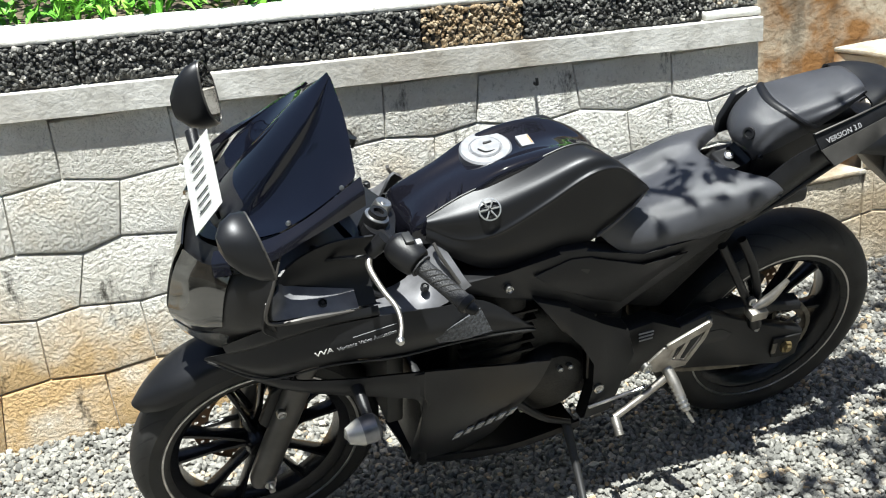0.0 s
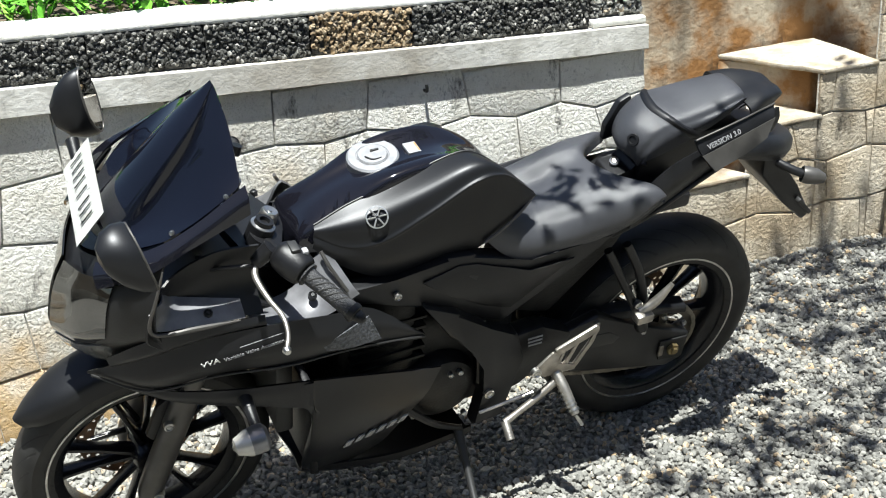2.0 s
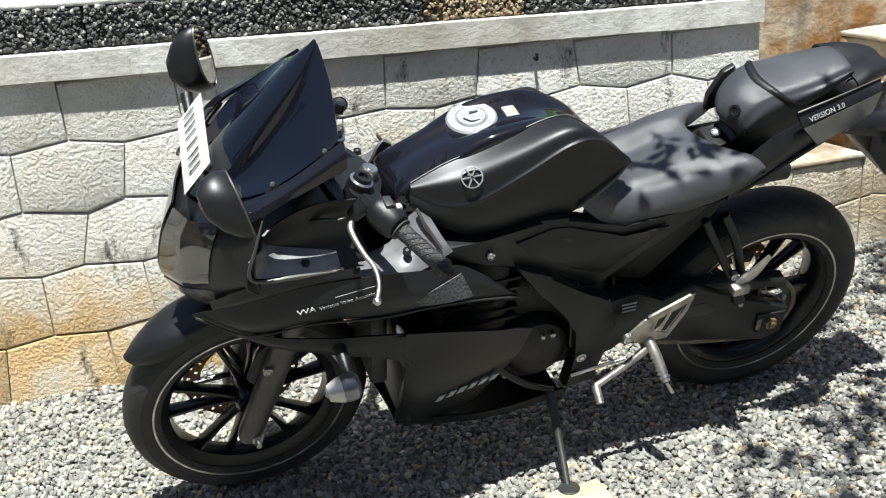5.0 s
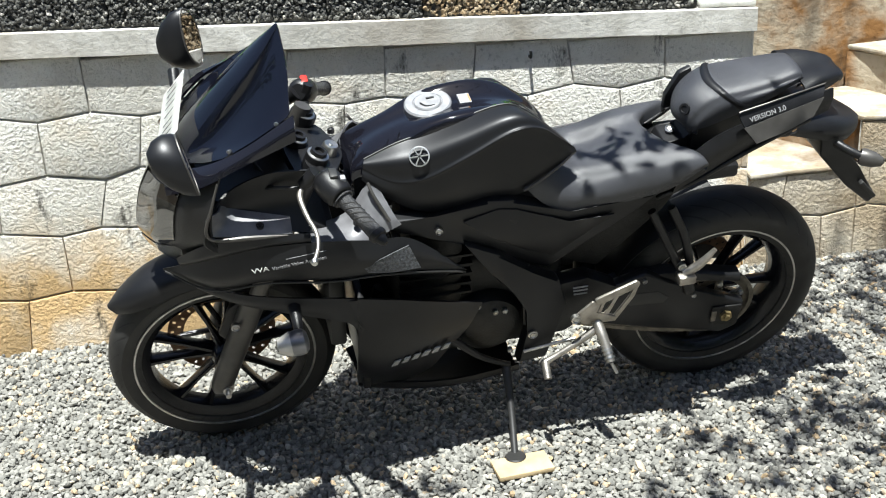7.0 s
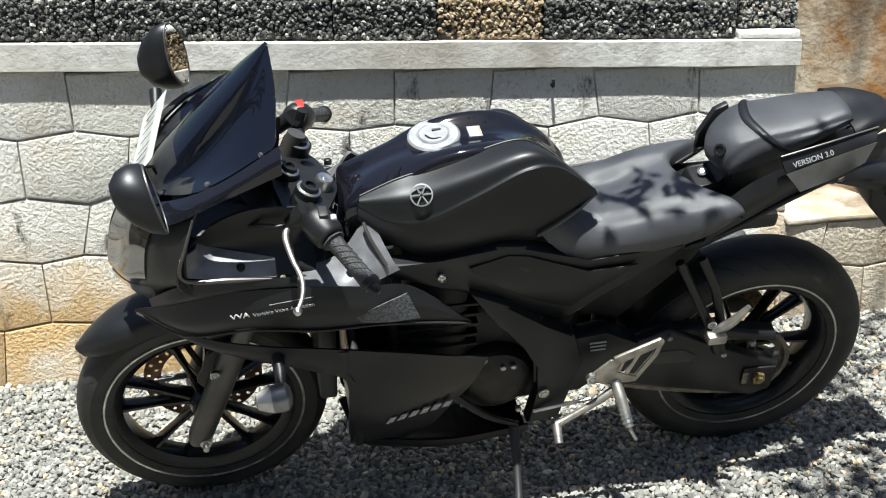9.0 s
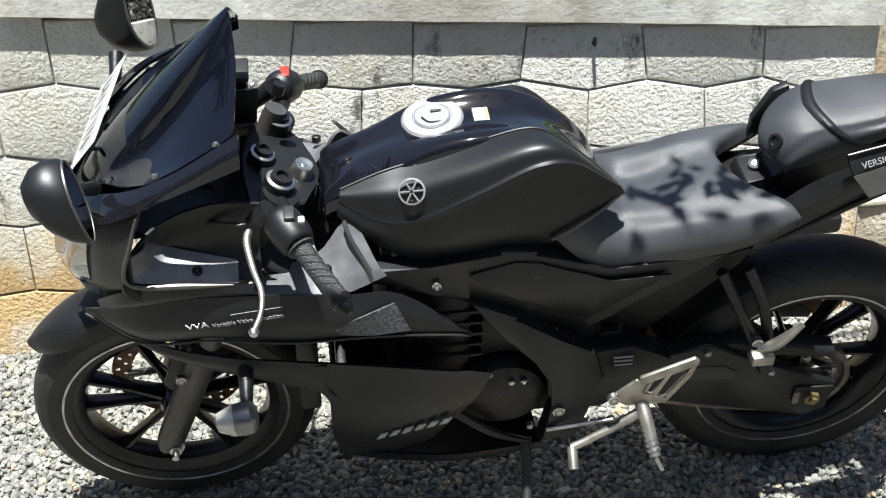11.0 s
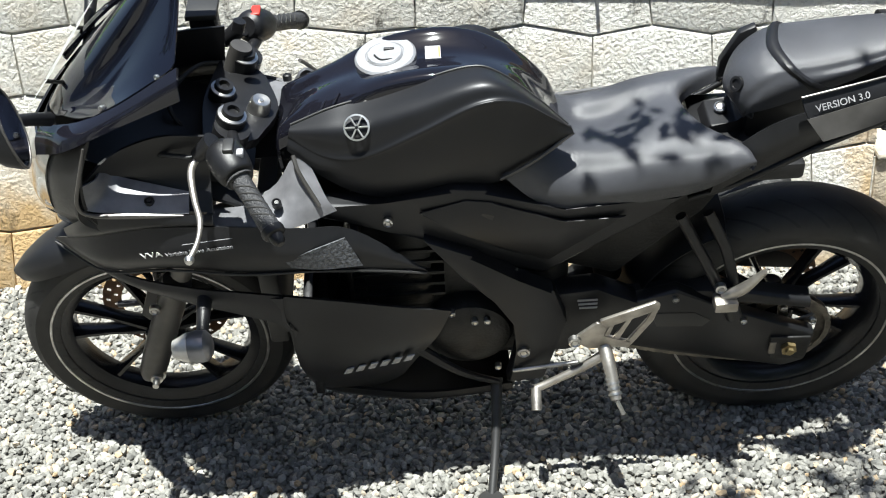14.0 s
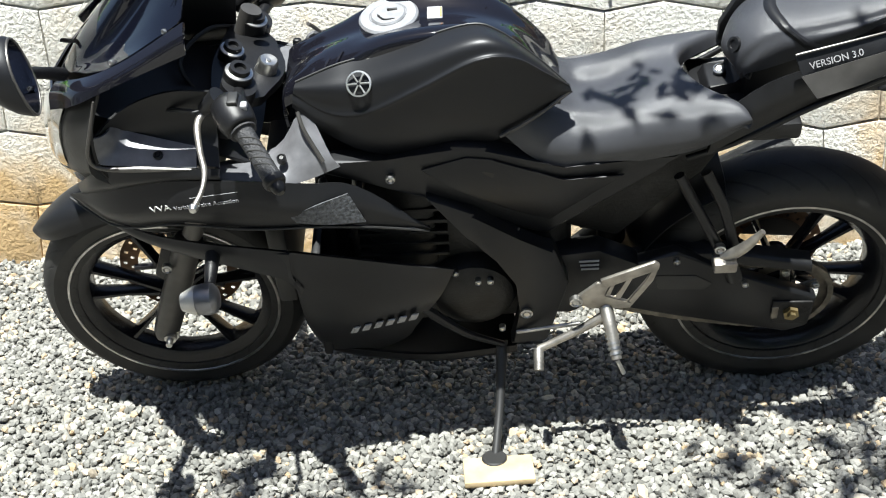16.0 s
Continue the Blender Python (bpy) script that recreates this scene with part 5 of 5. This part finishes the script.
part("ignition_lock", lathe([(0, 0.014), (0.004, 0.014), (0.005, 0.012), (0.016, 0.014), (0.019, 0.01), (0.022, -0.02)], (-1.02, 0.024, 0.898), up, 28), STEEL, clamp, "steel ignition lock")
part("knob", tube([(-1.055, 0.13, 0.99), (-1.048, 0.132, 1.01)], 0.012, 12), PLASTIC, bike)
for y, f in ((-0.055, 1), (0.168, -1)):
    part("fork_tube", tube([(-1.06, y, 0.93), (-1.225, FRONT_Y - 0.092 * f, 0.54)], 0.021, 16), GREYFORK, bike)


def bar(root, grip0, end, f, lever_pts):
    grip0, end = Vector(grip0), Vector(end)
    hb = part("handlebar", tube([root, grip0], 0.012, 12), PLASTIC, bike, "black clip-on handlebar")
    part("bar_clamp", tube([Vector(root) + up * -0.015, Vector(root) + up * 0.012], 0.033, 20), PLASTIC, hb)
    d = (end - grip0).normalized()
    part("grip", tube([grip0, grip0.lerp(end, 0.03), grip0.lerp(end, 0.07), grip0.lerp(end, 0.5), grip0.lerp(end, 0.93), end], [0.024, 0.024, 0.0175, 0.0165, 0.0175, 0.019], 20), mat("grip_rubber", (0.03, 0.03, 0.032), 0.5, 0, 0.15, 60, 0.5, 260), hb, "ribbed black rubber grip")
    for i in range(5):
        t0 = 0.1 + 0.13 * i
        u = d.cross(Vector((0, 0, 1))).normalized()
        w = u.cross(d)
        pts = [grip0.lerp(end, t0 + 0.16 * q) + (u * math.cos(a) + w * math.sin(a)) * 0.0166 for q, a in ((0, 0.2), (0.5, 1.0), (1, 1.8), (1.5, 2.6))]
        part("grip_rib", tube(pts, 0.0016, 6, 3), RUBBER, hb)
    part("bar_end", lathe([(0, 0.026), (0.006, 0.026), (0.011, 0.02), (0.0125, 0.012), (0.0125, 0.008), (0.018, 0.006), (0.02, 0.002), (0.02, -0.006)], end, d, 20), PLASTIC, hb)
    sw0 = grip0 - d * 0.075
    part("switch_housing", tube([sw0, sw0 + d * 0.012, sw0 + d * 0.04, sw0 + d * 0.066, sw0 + d * 0.072], [0.02, 0.031, 0.034, 0.03, 0.022], 20), PLASTIC, hb, "black handlebar switch housing")
    c = sw0 + d * 0.035 + Vector((0.004, 0, 0.034))
    part("switch", box(c.x - 0.008, c.x + 0.01, c.y - 0.016, c.y + 0.016, c.z - 0.008, c.z + 0.004, 0.003), RED if f < 0 else BLACKPRINT, hb, "red kill switch" if f < 0 else "")
    if f > 0:
        part("horn_button", box(c.x + 0.014, c.x + 0.026, c.y - 0.018, c.y - 0.002, c.z - 0.016, c.z - 0.004, 0.003), GREYPRINT, hb)
    lev = part("lever", tube(lever_pts, [0.007, 0.0065, 0.0055, 0.005, 0.0045, 0.005], 10), ALLOY, hb, "bright metal hand lever")
    part("lever_ball", lathe([(0, 0.009), (0.006, 0.007), (0.009, 0), (0.006, -0.007), (0, -0.009)], lever_pts[-1], (0, 1, 0), 14), STEEL, lev)
    part("lever_perch", tube([sw0 - d * 0.01 + Vector((-0.005, 0, 0)), Vector(lever_pts[0])], [0.019, 0.014], 12), PLASTIC, hb)
    return hb


bar((-1.062, -0.07, 0.915), (-1.03, -0.232, 0.945), (-0.973, -0.328, 0.91), 1, [(-1.108, -0.16, 0.94), (-1.118, -0.19, 0.93), (-1.11, -0.24, 0.915), (-1.098, -0.285, 0.905), (-1.1, -0.32, 0.893), (-1.113, -0.35, 0.88)])
bar((-1.062, 0.185, 0.885), (-1.03, 0.315, 0.875), (-0.974, 0.425, 0.806), -1, [(-1.108, 0.25, 0.885), (-1.118, 0.28, 0.875), (-1.11, 0.33, 0.855), (-1.098, 0.375, 0.83), (-1.1, 0.41, 0.81), (-1.113, 0.44, 0.79)])
res = part("brake_reservoir", box(-1.163, -1.112, 0.225, 0.28, 0.885, 0.955, 0.006), PLASTIC, bike, "square black brake fluid reservoir")
part("lid", box(-1.168, -1.107, 0.22, 0.285, 0.955, 0.967, 0.003), BLACKPRINT, res)
for pts, r_ in (([(-1.16, 0.26, 0.9), (-1.2, 0.22, 0.85), (-1.18, 0.15, 0.75), (-1.16, 0.12, 0.66)], 0.006), ([(-1.1, -0.12, 0.92), (-1.16, -0.08, 0.9), (-1.18, 0.0, 0.85), (-1.12, 0.03, 0.76)], 0.005), ([(-1.11, -0.15, 0.925), (-1.17, -0.13, 0.92), (-1.21, -0.08, 0.88), (-1.18, -0.02, 0.78)], 0.0045), ([(-1.09, 0.2, 0.87), (-1.15, 0.15, 0.9), (-1.2, 0.08, 0.87), (-1.15, 0.05, 0.78)], 0.0045)):
    part("cable", tube(pts, r_, 8, 8), BLACKPRINT, bike)

# ---- front end ----
fend = []
for th, wid in ((142, 0.3), (134, 0.7), (122, 0.95), (108, 1.0), (92, 1.0), (76, 1.0), (62, 0.95)):
    a = radians(th)
    col = [(-1.32 + R_ * math.cos(a), y * wid, 0.295 + R_ * math.sin(a)) for R_, y in ((0.338, 0), (0.334, -0.035), (0.318, -0.06), (0.285 + (1 - wid) * 0.04, -0.068))]
    fend.append(col)
part("front_fender", skin([[(x, FRONT_Y - 0.01 + y, z) for x, y, z in [(x, -y, z) for x, y, z in reversed(c[1:])] + c] for c in fend], 4, 0.004), MATTE, bike, "matte black front fender")
for f in (1, -1):
    leg = part("fork_leg", tube([(-1.338, FRONT_Y - 0.095 * f, 0.25), (-1.33, FRONT_Y - 0.095 * f, 0.28), (-1.235, FRONT_Y - 0.092 * f, 0.525)], [0.022, 0.029, 0.03], 18), GREYFORK, bike, "dark grey lower fork leg")
    part("axle_nut", lathe([(0, 0.03), (0.007, 0.03), (0.0075, 0.012), (0.013, 0.012), (0.0135, 0.0), (0.018, 0.0), (0.018, -0.02)], (-1.326, FRONT_Y - 0.115 * f, 0.26), (0, -f, 0), 12), STEEL, leg)
    part("fender_stay", prism([(-1.3, 0.5), (-1.24, 0.54), (-1.25, 0.44), (-1.285, 0.36), (-1.33, 0.42)], FRONT_Y - 0.085 * f, FRONT_Y - 0.07 * f, 0.004), PLASTIC, bike)
    bolt((-1.287, FRONT_Y - 0.122 * f, 0.474), 0.011, leg, (0, -f, 0))
    ind = part("front_indicator", lathe([(0.0, -0.05), (0.016, -0.044), (0.028, -0.02), (0.031, 0.0), (0.029, 0.014), (0.02, 0.022), (0.0, 0.025)], twin((-1.155, -0.285, 0.592), f), (1.0, 0.0, 0.12), 24), mat("silver_indicator", (0.2, 0.2, 0.21), 0.3, 0.6, 0.1, 20), bike, "grey teardrop indicator lamp")
    part("lamp_lens", lathe([(0.0, -0.054), (0.018, -0.047), (0.0295, -0.02), (0.0295, -0.016)], twin((-1.155, -0.285, 0.592), f), (1.0, 0.0, 0.12), 24), mat("pale_lens", (0.5, 0.48, 0.44), 0.15, 0.2, 0.1, 20, coat=1.0), ind, "clear lamp lens")
    part("lamp_stem", tube([twin(p, f) for p in ((-1.15, -0.18, 0.62), (-1.15, -0.26, 0.603))], [0.016, 0.011], 10), PLASTIC, ind)
part("caliper", box(-1.27, -1.19, 0.09, 0.145, 0.33, 0.43, 0.012, 3), DARKIN, bike)

# ---- engine and lower parts ----
eng = part("engine", box(-0.9, -0.45, -0.085, 0.11, 0.27, 0.6, 0.04, 3), DARKIN, bike, "dark grey engine block")
part("cylinder", box(-0.86, -0.72, -0.1, 0.12, 0.46, 0.7, 0.02), DARKIN, eng)
for i in range(5):
    part("fin", box(-0.88, -0.7, -0.105, 0.125, 0.5 + i * 0.03, 0.508 + i * 0.03, 0.002), DARKIN, eng)
part("crank_cover", lathe([(0, 0.035), (0.06, 0.033), (0.082, 0.022), (0.092, 0.0), (0.092, -0.03)], (-0.655, -0.1, 0.395), (0, -1, 0), 40), DARKIN, eng, "round dark engine cover")
for x, z in ((-0.62, 0.452), (-0.645, 0.452), (-0.735, 0.35), (-0.6, 0.31), (-0.69, 0.48)):
    bolt((x, -0.137, z), 0.007, eng)
part("sprocket_cover", prism([(-0.56, 0.44), (-0.5, 0.5), (-0.4, 0.51), (-0.31, 0.46), (-0.33, 0.42), (-0.45, 0.33), (-0.55, 0.33)], -0.125, -0.07, 0.012), PLASTIC, bike, "black front sprocket cover")
for i in range(3):
    part("label_bar", box(-0.44 + i * 0.002, -0.4, -0.1275, -0.1262, 0.482 - i * 0.011, 0.487 - i * 0.011, 0), GREYPRINT, bike)
part("belly_pan", skin([[(-0.99, -0.085, 0.232), (-0.99, -0.07, 0.205), (-0.985, 0.0, 0.19), (-1.0, 0.07, 0.2)], [(-0.9, -0.1, 0.225), (-0.9, -0.085, 0.19), (-0.9, 0.0, 0.18), (-0.9, 0.1, 0.21)], [(-0.75, -0.118, 0.22), (-0.75, -0.105, 0.19), (-0.75, 0.0, 0.18), (-0.75, 0.12, 0.21)], [(-0.57, -0.125, 0.245), (-0.57, -0.115, 0.222), (-0.57, 0.0, 0.21), (-0.57, 0.12, 0.23)]], 4, 0.006), MATTE, bike, "matte black belly pan")
part("fairing_strut", tube([(-0.765, -0.15, 0.4), (-0.68, -0.145, 0.31), (-0.6, -0.13, 0.25)], [0.012, 0.009, 0.007], 8), MATTE, bike)
part("exhaust", tube([(-0.9, 0.05, 0.42), (-0.93, 0.02, 0.28), (-0.8, 0.0, 0.24), (-0.55, 0.05, 0.25), (-0.3, 0.13, 0.34), (0.05, 0.17, 0.5)], [0.022, 0.022, 0.024, 0.03, 0.05, 0.055], 14), DARKIN, bike)
arm = part("swingarm", prism([(-0.44, 0.44), (-0.301, 0.467), (-0.24, 0.49), (-0.114, 0.412), (0.059, 0.336), (0.05, 0.25), (0.003, 0.232), (-0.244, 0.305), (-0.44, 0.36)], -0.118, -0.088, 0.008), MATTE, bike, "matte black swingarm")
# Raised black plate: the recess's dark is painted on, not cut in.
part("painted_recess", prism([(-0.285, 0.425), (-0.2, 0.42), (-0.165, 0.395), (-0.18, 0.378), (-0.275, 0.385)], -0.1195, -0.1175, 0.0008), BLACKPRINT, arm)
part("axle_block", prism([(-0.035, 0.335), (0.05, 0.33), (0.045, 0.26), (-0.03, 0.27)], -0.124, -0.117, 0.003), DARKIN, arm)
part("axle_nut", lathe([(0, 0.016), (0.009, 0.016), (0.01, 0.009), (0.017, 0.009), (0.0175, 0.0)], (0.006, -0.124, 0.302), (0, -1, 0), 6), mat("brassy_nut", (0.36, 0.28, 0.14), 0.4, 0.8, 0.15, 40), arm, "brass-coloured axle nut")
part("adjuster", box(-0.035, -0.02, -0.126, -0.12, 0.285, 0.32, 0.002), SPR, arm)
part("swingarm_right", prism([(-0.42, 0.45), (-0.25, 0.5), (0.0, 0.42), (0.1, 0.36), (0.08, 0.3), (-0.05, 0.32), (-0.42, 0.36)], 0.1, 0.125, 0.006), MATTE, bike)
part("chain_guard", skin([[(-0.36, -0.07, 0.46), (-0.36, -0.1, 0.455), (-0.36, -0.104, 0.43)], [(-0.18, -0.068, 0.47), (-0.18, -0.1, 0.463), (-0.18, -0.104, 0.44)], [(0.04, -0.068, 0.425), (0.04, -0.1, 0.418), (0.04, -0.104, 0.4)]], 3, 0.003), PLASTIC, bike)
for p in ((-0.243, -0.12, 0.466), (-0.098, -0.122, 0.392)):
    bolt(p, 0.007, arm)
hug = []
for th in (178, 164, 150, 138, 126, 116):
    a = radians(th)
    hug.append([(0.345 * math.cos(a), y, 0.313 + (0.345 if abs(y) < 0.06 else 0.325) * math.sin(a)) for y in (0.095, 0.05, 0.0, -0.05, -0.085)])
part("inner_fender", skin(hug, 3, 0.004), PLASTIC, bike)
# Added dark panel filling the black area between engine and rear wheel.
part("dark_fill_panel", prism([(-0.47, 0.54), (-0.44, 0.7), (-0.25, 0.75), (-0.12, 0.8), (-0.2, 0.66), (-0.36, 0.5)], -0.075, 0.1, 0.01), DARKIN, bike)
part("shock", tube([(-0.38, 0.01, 0.68), (-0.36, 0.01, 0.42)], 0.03, 14), DARKIN, bike)
hang = part("peg_hanger", tube([(-0.255, -0.125, 0.7), (-0.205, -0.14, 0.6), (-0.155, -0.155, 0.5)], 0.011, 10), PLASTIC, bike, "black tube pillion footrest hanger")
part("hanger_leg", tube([(-0.205, -0.125, 0.705), (-0.165, -0.14, 0.62), (-0.135, -0.152, 0.51)], 0.011, 10), PLASTIC, hang)
part("hanger_foot", tube([(-0.16, -0.15, 0.53), (-0.13, -0.15, 0.44)], 0.017, 10), PLASTIC, hang)
pp_ = part("pillion_peg", tube([(-0.165, -0.175, 0.525), (-0.13, -0.182, 0.555), (-0.098, -0.187, 0.602)], [0.012, 0.0115, 0.006], 10), ALLOY, hang, "folded alloy pillion footpeg")
part("peg_mount", box(-0.185, -0.14, -0.2, -0.165, 0.505, 0.53, 0.004), ALLOY, hang)
bolt((-0.172, -0.17, 0.545), 0.011, hang)

# rider footrest set
heel = part("heel_guard", prism([(-0.405, 0.497), (-0.3, 0.542), (-0.29, 0.533), (-0.292, 0.52), (-0.395, 0.475)], -0.196, -0.188, 0.002), ALLOY, bike, "slotted alloy heel guard")
part("guard_rail", prism([(-0.302, 0.53), (-0.29, 0.533), (-0.3, 0.49), (-0.34, 0.42), (-0.352, 0.43), (-0.312, 0.492)], -0.195, -0.189, 0.002), ALLOY, heel)
part("guard_rail", prism([(-0.46, 0.445), (-0.41, 0.492), (-0.385, 0.482), (-0.4, 0.452), (-0.34, 0.432), (-0.342, 0.415), (-0.425, 0.418)], -0.196, -0.188, 0.003), ALLOY, heel)
part("guard_bar", prism([(-0.352, 0.497), (-0.34, 0.502), (-0.365, 0.438), (-0.378, 0.442)], -0.195, -0.189, 0.0015), ALLOY, heel)
part("guard_bar", prism([(-0.384, 0.483), (-0.374, 0.488), (-0.385, 0.45), (-0.395, 0.452)], -0.195, -0.189, 0.0015), ALLOY, heel)
bolt((-0.452, -0.198, 0.445), 0.013, heel)
peg = part("foot_peg", tube([(-0.392, -0.19, 0.418), (-0.385, -0.225, 0.395), (-0.376, -0.275, 0.352)], [0.014, 0.0135, 0.011], 12), ALLOY, bike, "ribbed alloy rider footpeg")
for i in range(6):
    t = 0.3 + i * 0.11
    p = Vector((-0.39, -0.2, 0.41)).lerp(Vector((-0.376, -0.275, 0.352)), t)
    part("peg_rib", tube([p, p + Vector((0.0007, -0.004, -0.003))], 0.0145, 12), STEEL, peg)
part("peg_feeler", tube([(-0.375, -0.275, 0.35), (-0.362, -0.29, 0.325)], 0.0045, 8), STEEL, peg)
lever = part("shift_lever", tube([(-0.39, -0.2, 0.405), (-0.44, -0.206, 0.372), (-0.5, -0.21, 0.337), (-0.528, -0.212, 0.322)], [0.011, 0.009, 0.008, 0.009], 10), ALLOY, bike, "bare alloy gear shift lever")
part("toe_peg", tube([(-0.528, -0.212, 0.324), (-0.53, -0.25, 0.3)], 0.0105, 12), ALLOY, lever)
part("shift_rod", tube([(-0.57, -0.16, 0.32), (-0.44, -0.18, 0.36)], 0.0045, 8), STEEL, lever)
stand = part("side_stand", tube([(-0.602, -0.115, 0.245), (-0.612, -0.22, 0.17), (-0.628, -0.325, 0.112)], [0.013, 0.0095, 0.009], 12), BLACKPRINT, bike, "black steel side stand")
part("stand_foot", lathe([(0, 0.006), (0.024, 0.006), (0.027, 0.003), (0.027, -0.003), (0, -0.003)], (-0.63, -0.335, 0.12), (0, 0.285, 0.958), 20), BLACKPRINT, stand)

# plywood piece under the stand
board = tagged(obj("plywood_board", box(-0.073, 0.073, -0.042, 0.042, -0.007, 0.007, 0.0025), BOARD), "small pale plywood board under the side stand", "board")
board.matrix_world = pose(0.064, -0.425, 0.014, 0, 0, 6)
